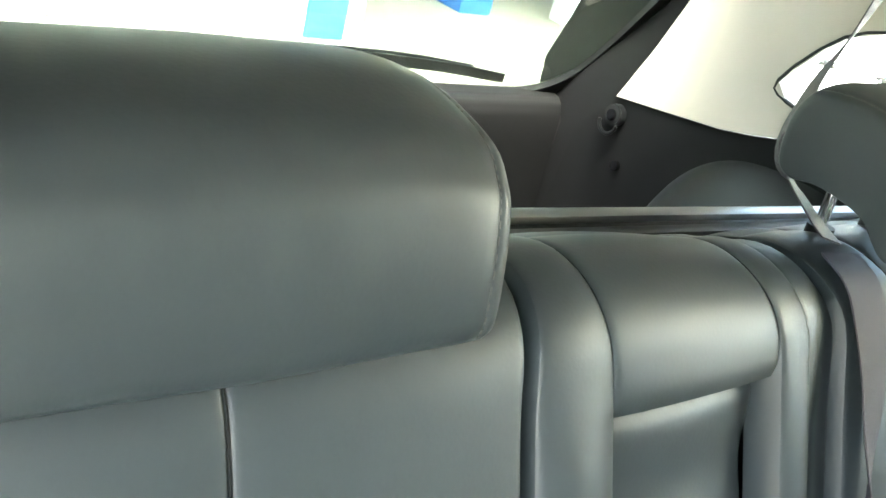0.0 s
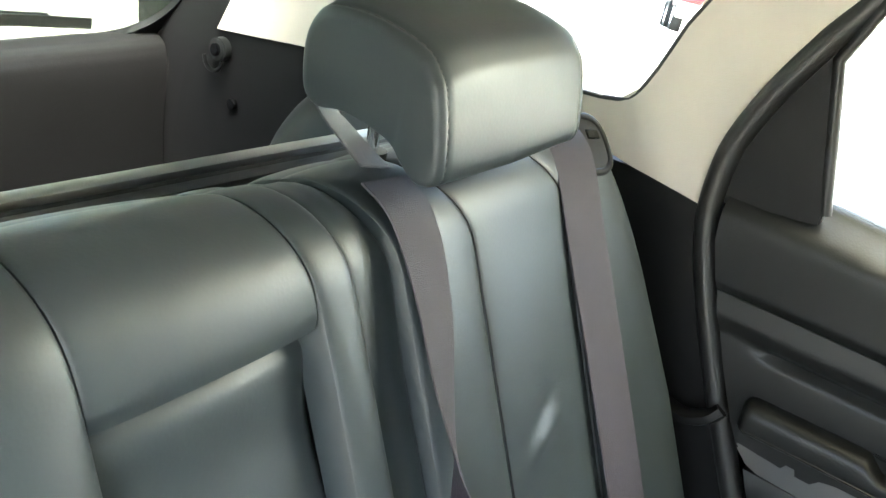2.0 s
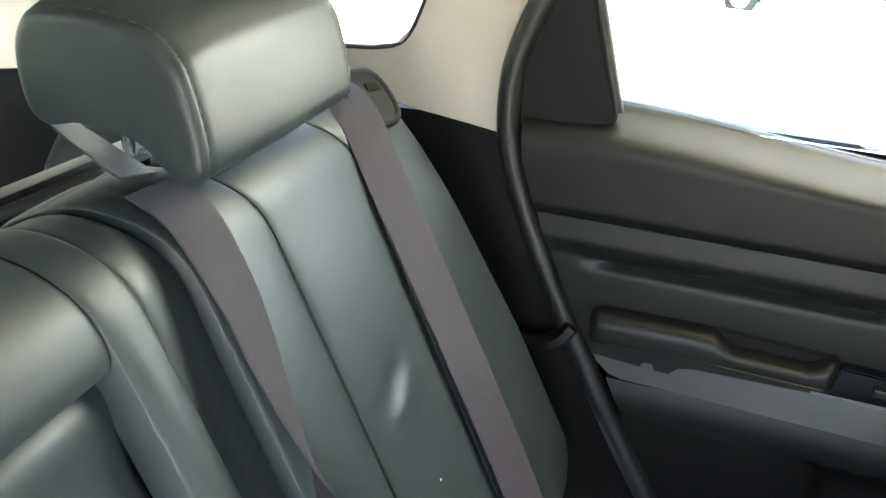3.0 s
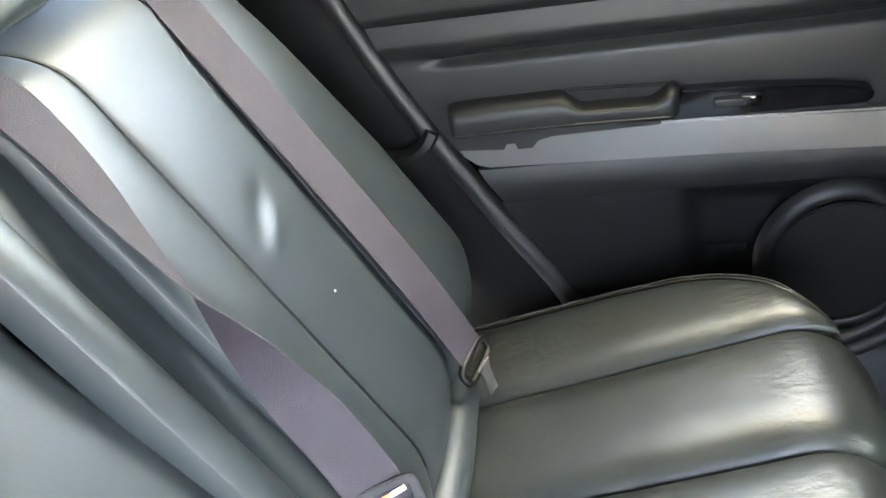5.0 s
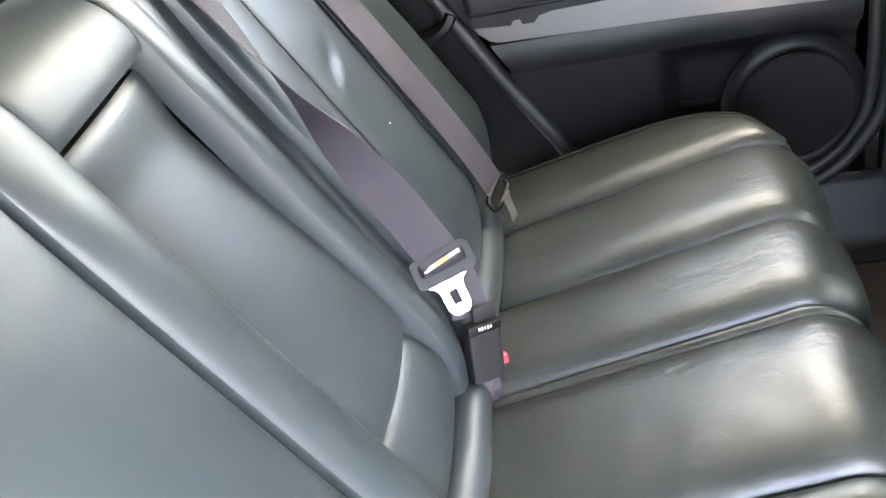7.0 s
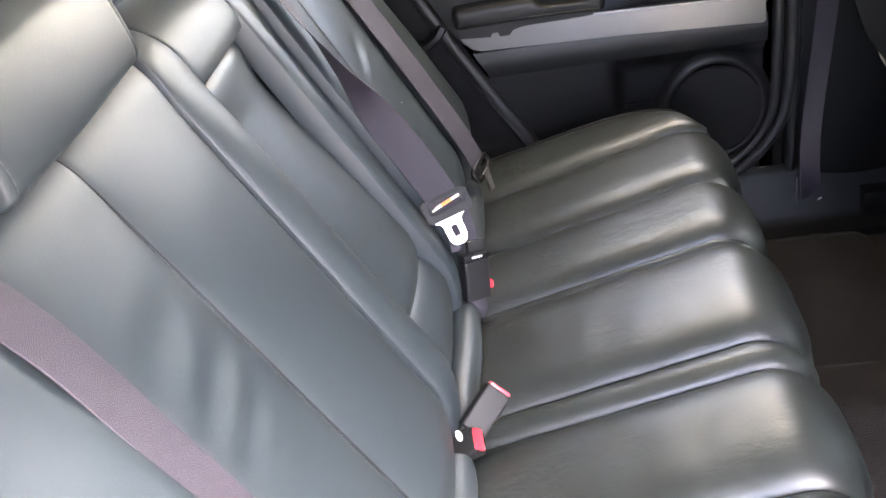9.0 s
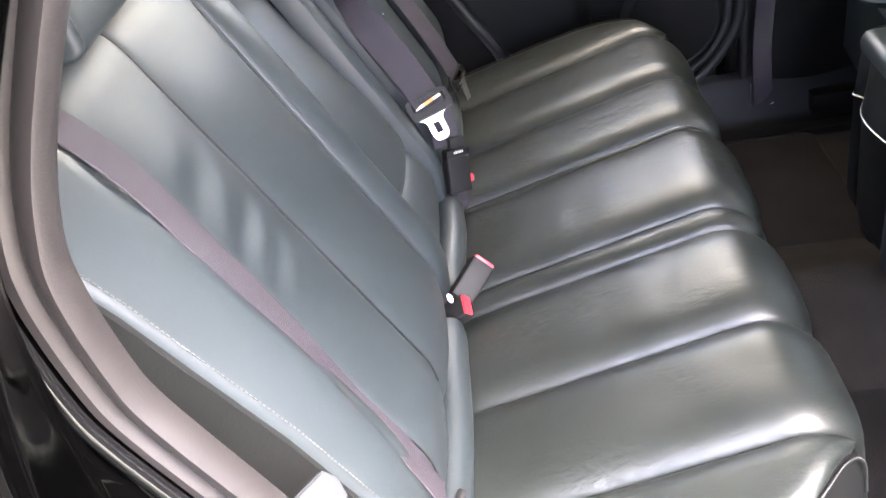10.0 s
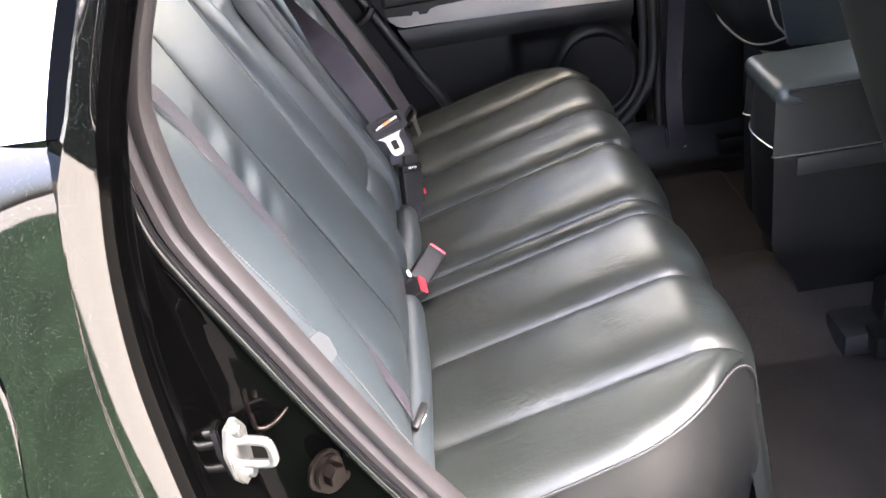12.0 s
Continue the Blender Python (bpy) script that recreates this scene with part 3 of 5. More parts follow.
def build_far_door():
    door = thing("door_1", "closed rear door with black trim, silver strip and leather armrest", "car door", kind="structure")
    door_panel("upper_trim", 0.979, 1.104, lambda y, z: 0.014 - 0.050 * ease(1.055, 1.110, z) ** 1.6 + 0.006 * ease(0.979, 0.99, z), VINYL, door, nv=30)
    door_panel("middle_trim", 0.80, 0.978, lambda y, z: 0.006 + 0.008 * math.sin(math.pi * (z - 0.80) / 0.178)
               - 0.010 * math.exp(-((z - 0.928) / 0.006) ** 2) * ease(0.02, -0.02, y) + 0.008 * ease(0.93, 0.955, z), VINYL, door, nv=50)
    door_panel("lower_trim", 0.36, 0.728, lambda y, z: 0.004 - 0.018 * ease(-0.27, -0.30, y) * ease(-0.60, -0.585, y) * ease(0.73, 0.70, z), PLASTIC, door, nv=30)
    door_panel("band", 0.731, 0.781, lambda y, z: 0.013 + 0.004 * math.sin(math.pi * (z - 0.731) / 0.05), VINYL, door, nv=10, inset=0.02)
    prism("silver_strip", [(-0.030, 0.792), (-0.012, 0.808), (-0.013, 0.826), (-0.272, 0.829), (-0.545, 0.818), (-0.548, 0.768), (-0.30, 0.780), (-0.045, 0.787)], (DOOR_X - 0.022, DOOR_X - 0.004), SILVER, door,
          "brushed silver trim strip with a chipped upper edge", bevel=0.003)
    prism("chip", [(-0.010, 0.817), (-0.066, 0.813), (-0.070, 0.820), (-0.080, 0.820), (-0.083, 0.812), (-0.10, 0.812), (-0.108, 0.821), (-0.125, 0.825), (-0.25, 0.828), (-0.25, 0.842), (-0.010, 0.840)],
          (DOOR_X - 0.0245, DOOR_X - 0.0), VINYL, door, "torn black vinyl lip")

    def arm(u, w):
        y = -0.002 - 0.272 * u
        a = math.pi * (0.95 * w - 0.35)
        e = min(u * 0.272, (1 - u) * 0.272) / 0.014
        end = 1.0 if e >= 1 else math.sqrt(max(0.0, 1 - (1 - e) ** 2))
        scoop = 0.016 * ease(-0.138, -0.165, y) * ease(-0.268, -0.235, y)
        c, s = math.cos(a), math.sin(a)
        top = 0.022 - scoop if s > 0 else 0.018
        return (DOOR_X - 0.010 - 0.034 * end * math.copysign(abs(c) ** 0.45, c) if c > 0 else DOOR_X - 0.010), y, 0.854 + top * (0.5 + 0.5 * end) * math.copysign(abs(s) ** 0.6, s) + 0.003 * math.sin(math.pi * u)
    slab("armrest", arm, 70, 24, (0.02, 0, 0), VINYL, door, "padded black leather armrest")
    sweep("armrest_seam", [(DOOR_X - 0.0445, -0.014 - 0.245 * k / 20, 0.846 + 0.002 * math.sin(k * 0.16)) for k in range(21)], ring(0.0010, 6), RUBBER, door)
    prism("pull_cup", [(-0.142, 0.880), (-0.150, 0.862), (-0.165, 0.850), (-0.24, 0.850), (-0.262, 0.864), (-0.266, 0.874)], (DOOR_X - 0.018, DOOR_X - 0.002), PLASTIC, door, "dark pull cup", bevel=0.002)
    prism("switch_panel", [(-0.260, 0.833), (-0.274, 0.869), (-0.35, 0.866), (-0.43, 0.858), (-0.474, 0.849), (-0.477, 0.840), (-0.470, 0.833)], (DOOR_X - 0.030, DOOR_X - 0.004), GLOSS_BLACK, door,
          "gloss black switch panel", bevel=0.002)
    box("window_switch", (0.008, 0.034, 0.010), (DOOR_X - 0.032, -0.325, 0.851), VINYL, door, 0.002, "dark grey window switch")
    box("switch_recess", (0.004, 0.022, 0.014), (DOOR_X - 0.0312, -0.348, 0.850), GLOSS_BLACK, door, 0.001)
    slab("outer_skin", lambda u, w: (DOOR_X + 0.045 + 0.03 * math.sin(math.pi * w), 0.20 - 0.85 * u, 0.30 + 0.79 * w), 6, 6, (0.02, 0, 0), PAINT, door)
    # speaker
    turn = Matrix.Translation((DOOR_X - 0.008, -0.462, 0.605)) @ pose(0, 0, 0, 0, 90, 0)
    circ = [(DOOR_X - 0.012, -0.462 + 0.087 * math.cos(a), 0.605 + 0.098 * math.sin(a)) for a in (2 * math.pi * k / 64 for k in range(64))]
    sweep("speaker_ring", circ, [(0.010, -0.008), (0.004, -0.0075), (0.000, -0.005), (-0.002, 0.000), (0.000, 0.007), (0.005, 0.014), (0.011, 0.019)], PLASTIC, door, "raised round speaker surround", side=(1, 0, 0), closed=True)
    part("speaker_grille", disc_bm(0.088, 0.010, turn, 48, 0.002), PLASTIC, door, "round black mesh grille")
    box("pocket_slot", (0.006, 0.05, 0.012), (DOOR_X + 0.012, -0.325, 0.625), PLASTIC, door, 0.002)
    # inner release
    bez = [(DOOR_X - 0.012, -0.40 + 0.052 * math.copysign(abs(math.cos(a)) ** 0.6, math.cos(a)), 1.030 + 0.026 * math.copysign(abs(math.sin(a)) ** 0.6, math.sin(a)))
           for a in (2 * math.pi * k / 40 for k in range(40))]
    sweep("handle_bezel", bez, ring(0.005, 8), GLOSS_BLACK, door, side=(1, 0, 0), closed=True)
    box("handle_cup", (0.01, 0.098, 0.046), (DOOR_X - 0.009, -0.40, 1.030), PLASTIC, door, 0.004)
    sweep("release_lever", smooth_path([(DOOR_X - 0.018, -0.352, 1.020), (DOOR_X - 0.026, -0.375, 1.020), (DOOR_X - 0.026, -0.41, 1.024), (DOOR_X - 0.018, -0.445, 1.030)], 5),
          ring(0.0085, 10), CHROME, door, "chrome release lever", side=(0, 0, 1))
    box("lock_mark", (0.004, 0.018, 0.006), (DOOR_X - 0.017, -0.392, 1.048), RED, door, 0.001, "small red lock mark")
    # sail panel and window frame
    prism("sail_panel", [(0.118, 1.07), (0.118, 1.13), (0.108, 1.170), (0.084, 1.225), (0.062, 1.272), (0.046, 1.272), (0.040, 1.240), (0.019, 1.172), (0.001, 1.112), (0.001, 1.088)], (DOOR_X - 0.004, DOOR_X + 0.014), PLASTIC, door,
          "black corner panel of the window", bevel=0.002)
    sweep("glass_run", [(DOOR_X + 0.002, 0.000, 1.100), (DOOR_X, 0.020, 1.172), (DOOR_X - 0.002, 0.044, 1.255), (DOOR_X - 0.012, 0.020, 1.32), (DOOR_X - 0.03, -0.05, 1.42), (DOOR_X - 0.04, -0.12, 1.49)], ring(0.007, 8), RUBBER, door, side=(1, 0, 0))
    sweep("sill_seal", [(DOOR_X + 0.036, 0.004 - 0.604 * k / 12, 1.102 - 0.030 * ease(0.04, -0.36, 0.004 - 0.604 * k / 12)) for k in range(13)], ring(0.004, 8), RUBBER, door, side=(1, 0, 0))
    g = slab("pane", lambda u, w: (DOOR_X + 0.024 - 0.035 * w * w, 0.01 - 0.56 * u, 1.09 + 0.37 * w), 6, 8, (0.004, 0, 0), GLASS, door, "clear side window pane")
    g.visible_shadow = False
    # seals round the opening
    for off, r in ((0.0, 0.010), (0.024, 0.012)):
        run = smooth_path([(DOOR_X - 0.006, -0.566 - off, 1.16), (DOOR_X - 0.006, -0.570 - off, 0.86), (DOOR_X - 0.006, -0.572 - off, 0.64), (DOOR_X - 0.006, -0.555 - off * 0.8, 0.555 - off * 0.4),
                           (DOOR_X - 0.004, -0.50 - off * 0.4, 0.490 - off * 0.9), (DOOR_X, -0.42, 0.462 - off), (DOOR_X, -0.30, 0.452 - off)], 6)
        tagged(sweep("door_seal", run, ring(r, 10), RUBBER, None, side=(1, 0, 0)), "black rubber seal along the front edge of the rear door", "door seal", kind="structure")
    pts = smooth_path([(DOOR_X - 0.004, rear_edge(z) + 0.004, z) for z in (0.40, 0.57, 0.70, 0.835, 0.95, 1.034, 1.10, 1.16, 1.25, 1.40, 1.50)], 6)
    tagged(sweep("door_seal", pts, ring(0.014, 10), RUBBER, None, side=(1, 0, 0)), "black rubber seal round the rear door opening", "door seal", kind="structure")
    return door


build_far_door()


# ---------- the shell of the cabin ----------
def mirror(points):
    return [(-x, y, z) for x, y, z in points]


floor = slab("floor", lambda u, w: (-0.70 + 1.40 * u, 0.10 - 1.30 * w, 0.345 + 0.085 * math.exp(-((u - 0.535) / 0.09) ** 2) + 0.05 * ease(0.93, 1.0, abs(2 * u - 1))), 60, 20, (0, 0, -0.03), CARPET)
tagged(floor, "dark carpeted footwell floor with a low tunnel", "car floor", kind="structure")
tagged(box("load_floor", (1.40, 0.95, 0.03), (0, 0.66, 0.70), CARPET, None, 0.004), "dark carpeted load floor behind the backrests", "load floor", kind="structure")
ceiling = slab("ceiling", lambda u, w: (-0.76 + 1.45 * u, -1.7 + 2.3 * w, 1.475 + 0.075 * math.sin(math.pi * u) - 0.05 * ease(0.7, 1, w)), 24, 16, (0, 0, 0.02), HEADLINER)
tagged(ceiling, "beige cloth headliner", "headliner", kind="structure")

# far side: black lower quarter trim, beige pillars, quarter window
QW = [(0.345, 1.132), (0.262, 1.138), (0.235, 1.165), (0.205, 1.245), (0.178, 1.318), (0.29, 1.322), (0.40, 1.303), (0.47, 1.282), (0.543, 1.252), (0.606, 1.172), (0.585, 1.148), (0.50, 1.136)]


def side_x(y, z):
    """The inner face of the cabin side: it leans in above the waist and towards the tail."""
    return 0.700 - 0.10 * ease(0.15, 0.95, y) - 0.16 * max(0.0, z - 1.14) ** 1.15


def wall_piece(name, outline, mat, sign, label, thick=0.018, inner=0.0, step=0.03, hole=None, parent=None):
    """A piece of side wall: an outline in (y, z), filled by a fine triangulation, bent to the cabin side and given thickness."""
    bm = bmesh.new()
    loops = [outline] + ([hole] if hole else [])
    edges = []
    for loop in loops:
        pts = []
        for (a, b), (c, d) in zip(loop, loop[1:] + loop[:1]):
            n = max(1, round(math.hypot(c - a, d - b) / step))
            pts += [(a + (c - a) * k / n, b + (d - b) * k / n) for k in range(n)]
        vs = [bm.verts.new((0, a, b)) for a, b in pts]
        edges += [bm.edges.new((vs[i], vs[(i + 1) % len(vs)])) for i in range(len(vs))]
    bmesh.ops.triangle_fill(bm, edges=edges, use_beauty=True, use_dissolve=False)
    bmesh.ops.subdivide_edges(bm, edges=bm.edges[:], cuts=1, use_grid_fill=True)
    for v in bm.verts:
        v.co.x = sign * (side_x(v.co.y, v.co.z) - inner)
    extruded = bmesh.ops.extrude_face_region(bm, geom=bm.faces[:])
    for v in [g for g in extruded["geom"] if isinstance(g, bmesh.types.BMVert)]:
        v.co.x += sign * thick
    ob = part(name, bm, mat, parent, "" if parent else "")
    return tagged(ob, label, "trim panel", kind="structure")


def opening(z):
    return rear_edge(z) + 0.012


for s, nm in ((1, "far"), (-1, "near")):
    zs = (0.40, 0.57, 0.70, 0.835, 0.95, 1.034)
    wall_piece("trim", [(0.40, 0.40)] + [(opening(z), z) for z in zs] + [(0.128, 1.052), (0.224, 1.066), (0.40, 1.066)], PLASTIC, s,
               "black plastic lower quarter trim beside the backrest", inner=0.0)
    beige = [(opening(1.052), 1.054), (opening(1.10), 1.10), (opening(1.16), 1.16), (opening(1.25), 1.25), (opening(1.40), 1.40), (opening(1.50), 1.50), (0.60, 1.50), (0.76, 1.24), (0.838, 1.056),
             (0.66, 1.078), (0.615, 1.088), (0.56, 1.104), (0.40, 1.09), (0.30, 1.084), (0.224, 1.068)]
    wall_piece("trim", beige, BEIGE, s, "beige plastic pillar trim round the rear quarter window", inner=0.006, hole=QW)
    wall_piece("trim", [(0.40, 0.72), (0.40, 1.088), (0.56, 1.102), (0.615, 1.086), (0.66, 1.076), (0.838, 1.054), (0.90, 0.98), (0.93, 0.72)], PLASTIC, s, "black plastic load bay side trim", inner=0.0)
    wall_piece("trim", [(0.838, 1.050), (0.76, 1.236), (0.60, 1.50), (0.78, 1.50), (0.95, 1.24), (1.02, 1.06), (0.99, 0.72), (0.92, 0.72), (0.90, 0.975)], PLASTIC, s, "black plastic trim at the tailgate opening", inner=-0.004)
    ring_pts = [(s * (side_x(y, z) - 0.004), y, z) for y, z in QW]
    tagged(sweep("window_frame", smooth_path(ring_pts, 3, closed=True), ring(0.003, 8), RUBBER, side=(1, 0, 0), closed=True), "black seal of the rear quarter window", "window seal", kind="structure")
    bm = bmesh.new()
    vs = [bm.verts.new((s * (side_x(y, z) + 0.020), y, z)) for y, z in QW]
    bm.faces.new(vs)
    ext = bmesh.ops.extrude_face_region(bm, geom=bm.faces[:])
    for v in [q for q in ext["geom"] if isinstance(q, bmesh.types.BMVert)]:
        v.co.x += s * 0.004
    pane = part("window_1" if s > 0 else "window_2", bm, GLASS)
    pane.visible_shadow = False
    tagged(pane, "fixed rear quarter window of clear glass", "window", kind="structure")

tagged(sweep("trim", smooth_path([(0.668, 0.085, 0.812), (0.664, 0.055, 0.812), (0.664, 0.030, 0.826), (0.668, 0.018, 0.842)], 5), [(-0.012, -0.007), (0.004, -0.009), (0.010, -0.004), (0.010, 0.005), (0.002, 0.009), (-0.012, 0.007)], PLASTIC, side=(-1, 0, 0)),
       "black plastic ledge where the quarter trim meets the sill trim", "trim ledge", kind="structure")

# wheel-house bulge, hook and screw in the load bay
hump = slab("wheel_housing", lambda u, w: (side_x(0.33 + 0.42 * u, 1.0) + 0.012 - 0.095 * (1 - abs(2 * u - 1) ** 4) * (1 - w ** 6), 0.33 + 0.42 * u, 0.72 + 0.345 * (1 - abs(2 * u - 1) ** 2.6) ** (1 / 2.6) * w), 36, 24, (0.02, 0, 0), VINYL)
tagged(hump, "rounded black wheel housing cover in the load bay", "wheel housing", kind="structure")
hook = thing("bag_hook", "small black round bag hook on the load bay trim", "hook")
hm = Matrix.Translation((0.598, 0.826, 1.030)) @ pose(0, 0, 0, 0, 90, 0)
part("base", disc_bm(0.017, 0.016, hm, 28, 0.002), VINYL, hook)
part("button", disc_bm(0.009, 0.026, hm, 20, 0.002), GLOSS_BLACK, hook)
sweep("lip", [(0.586, 0.826 + 0.018 * math.cos(a), 1.018 + 0.018 * math.sin(a)) for a in (math.pi * (1 + k / 12) for k in range(13))], ring(0.003, 8), PLASTIC, hook, side=(1, 0, 0))
tagged(part("trim_clip", disc_bm(0.008, 0.008, Matrix.Translation((0.606, 0.80, 0.955)) @ pose(0, 0, 0, 0, 90, 0), 20, 0.001), GLOSS_BLACK), "small round black trim clip", "clip")

# tailgate: raked window, black frame, inner trim
gate = thing("tailgate", "closed tailgate with raked rear window and black inner trim", "tailgate", kind="structure")


def gate_point(x, z, off=0.0):
    return x, 0.98 - 0.8 * (z - 1.02) + off, z


gp = slab("pane", lambda u, w: gate_point(-0.62 + 1.24 * u, 1.0 + 0.46 * w, 0.012 - 0.05 * (2 * u - 1) ** 2 * 0.4), 16, 6, (0, 0.004, 0.003), TINTED, gate, "lightly tinted rear window pane")
gp.visible_shadow = False
GATE_PROFILE = [(0.0, 0.920, 0.70), (0.45, 0.936, 0.86), (0.72, 0.938, 0.962), (0.80, 0.940, 0.985), (0.86, 0.946, 1.000), (0.92, 0.956, 1.008), (1.0, 0.984, 1.013)]
slab("inner_trim", lambda u, w: (-0.60 + 1.20 * u, along([(t, y) for t, y, z in GATE_PROFILE], w), along([(t, z) for t, y, z in GATE_PROFILE], w)), 24, 50, (0, 0.02, -0.006), PLASTIC, gate, "black grained tailgate trim with a rounded ledge")
for s in (-1, 1):
    sweep("window_frame", smooth_path([gate_point(s * 0.50, 0.985, 0.0), gate_point(s * 0.578, 0.998, -0.002), gate_point(s * 0.628, 1.045, -0.006), gate_point(s * 0.635, 1.12, -0.006), gate_point(s * 0.615, 1.25, -0.006), gate_point(s * 0.58, 1.46, -0.006)], 6),
          [(-0.03, -0.008), (0.02, -0.012), (0.034, -0.004), (0.034, 0.008), (0, 0.012), (-0.03, 0.008)], PLASTIC, gate, side=(-s, 0, 0))
    pts = smooth_path([(s * 0.588, 0.955, 0.72), (s * 0.60, 0.955, 0.86), (s * 0.615, 0.945, 0.975), (s * 0.655, 0.895, 1.06), (s * 0.672, 0.83, 1.15), (s * 0.655, 0.70, 1.32), (s * 0.62, 0.58, 1.46)], 6)
    tagged(sweep("gate_seal", pts, ring(0.012, 10), RUBBER, side=(1, 0, 0)), "black rubber seal round the tailgate opening", "gate seal", kind="structure")
sweep("window_frame", [gate_point(-0.60 + 1.2 * k / 10, 1.47, -0.004) for k in range(11)], [(-0.03, -0.008), (0.03, -0.008), (0.03, 0.008), (-0.03, 0.008)], PLASTIC, gate, side=(0, 0, 1))
wiper = thing("rear_wiper", "black rear wiper resting along the foot of the rear window", "wiper")
sweep("arm", smooth_path([gate_point(-0.02, 1.02, 0.05), gate_point(0.12, 1.046, 0.055), gate_point(0.30, 1.046, 0.05), gate_point(0.45, 1.032, 0.045)], 6), ring(0.006, 8, 0.6), PLASTIC, wiper, side=(0, 0, 1))
sweep("blade", smooth_path([gate_point(0.06, 1.050, 0.035), gate_point(0.22, 1.046, 0.034), gate_point(0.38, 1.036, 0.034), gate_point(0.52, 1.018, 0.034)], 6), [(-0.008, -0.003), (0.008, -0.002), (0.008, 0.002), (-0.008, 0.003)], RUBBER, wiper, side=(0, 0, 1))

# cargo cover cassette behind the backrests
cover = thing("cargo_cover", "rolled cargo cover cassette with a grey top strip", "cargo cover")
CM = Matrix.Translation((0.01, 0.345, 1.128)) @ pose(0, 0, 0, 0, 2.6, 0)
part("cassette", box_bm((1.26, 0.055, 0.040), (0, 0.02, -0.026), 0.012, 3, CM), PLASTIC, cover)
part("top_strip", box_bm((1.25, 0.016, 0.007), (0, 0.012, 0.002), 0.002, 2, CM), SILVER, cover, "brushed grey top strip")
# Black strip drawn in for the dark gap between the cover and the backrests.
part("gap_strip", box_bm((1.25, 0.014, 0.010), (0, -0.006, -0.007), 0.002, 2, CM), RUBBER, cover, "black strip standing in for the dark gap before the grey strip")

# ---------- near side: door opening, jamb and rear wing ----------
NEAR_SEAL = [(0.42, -0.205), (0.55, -0.150), (0.70, -0.077), (0.80, -0.022), (0.89, 0.022), (0.98, 0.062), (1.06, 0.097), (1.10, 0.107), (1.16, 0.111), (1.20, 0.103), (1.258, 0.078), (1.36, 0.018), (1.46, -0.05), (1.53, -0.11)]
seal_pts = smooth_path([(-0.705, y, z) for z, y in NEAR_SEAL], 8)
lobes = [(-0.010, -0.014), (0.004, -0.016), (0.011, -0.012), (0.012, -0.006), (0.006, -0.001), (0.011, 0.004), (0.012, 0.010), (0.006, 0.015), (-0.010, 0.014), (-0.014, 0.0)]
tagged(sweep("door_seal", seal_pts, lobes, SEAL, side=(-1, 0, 0)), "grey double-lipped rubber seal round the open rear doorway", "door seal", kind="structure")


def lip_y(z):
    return sum(lip_line(z + 0.02 * k) for k in range(-3, 4)) / 7


def lip_line(z):
    return along([(0.40, 0.06), (0.60, 0.10), (0.80, 0.128), (0.95, 0.134), (1.07, 0.130), (1.18, 0.106), (1.27, 0.075), (1.36, 0.03), (1.50, -0.06)], z)


def seal_y(z):
    return along(NEAR_SEAL, z)


def jamb(u, w):
    z = 0.40 + 1.10 * w
    a, b = seal_y(z) + 0.014, lip_y(z)
    lean_in = 0.30 * max(0.0, z - 1.20) + 0.5 * max(0, z - 1.20) ** 2
    table = [(0.0, -0.706, a), (0.10, -0.722, a + 0.004), (0.16, -0.722, a + 0.012), (0.24, -0.728, a + 0.50 * (b - a)), (0.30, -0.738, a + 0.70 * (b - a)),
             (0.70, -0.796, b - 0.018), (0.80, -0.806, b - 0.015), (0.90, -0.814, b - 0.010), (1.0, -0.821, b - 0.003)]
    x = along([(t, p) for t, p, q in table], u)
    y = along([(t, q) for t, p, q in table], u)
    return x + lean_in, y, z


tagged(slab("door_jamb", jamb, 48, 60, (0.0, 0.02, 0), JAMB), "glossy black painted door jamb with a bright edge", "door jamb", kind="structure")


SHOULDER = [(0.0, 0.0, 0.30), (0.66, 0.0, 1.075), (0.74, 0.003, 1.125), (0.80, 0.005, 1.165), (0.85, 0.010, 1.187), (0.90, 0.021, 1.203), (0.95, 0.044, 1.214), (1.0, 0.080, 1.220)]


def wing(u, w):
    """The outer skin: upright below, rolling over a round shoulder to the foot of the quarter glass."""
    z = along([(t, c) for t, a, c in SHOULDER], w)
    roll_in = along([(t, a) for t, a, c in SHOULDER], w)
    b = lip_y(z)
    r = ease(-0.02, 0.06, u)
    y = b + 0.014 + 1.1 * u
    bulge = 0.030 * ease(0.0, 0.5, u) + 0.022 * math.sin(math.pi * min(1, max(0, (z - 0.45) / 0.76)))
    return -0.834 - 0.014 * r - bulge * r + roll_in, y, z + 0.05 * u * ease(0.8, 1.0, w)


wing_ob = thing("rear_wing", "black metallic rear wing with fine flake", "rear wing", kind="structure")
slab("wing_skin", wing, 60, 50, (0.02, 0.0, 0), PAINT, wing_ob)


def lip(u, w):
    """The folded edge of the wing at the doorway: a soft quarter turn from the jamb to the skin."""
    z = 0.30 + 1.10 * w
    b = lip_y(z)
    lean_in = 0.30 * max(0.0, z - 1.20) + 0.5 * max(0, z - 1.20) ** 2
    return -0.820 - 0.014 * u - 0.0008 * math.sin(math.pi * u) + lean_in, b - 0.005 + (0.020 - 0.008 * ease(1.17, 1.22, z)) * u - 0.0008 * math.sin(math.pi * u), z


slab("lip", lip, 14, 60, (0.012, 0.012, 0), PAINT, wing_ob, "bright rounded lip of the wing at the doorway")
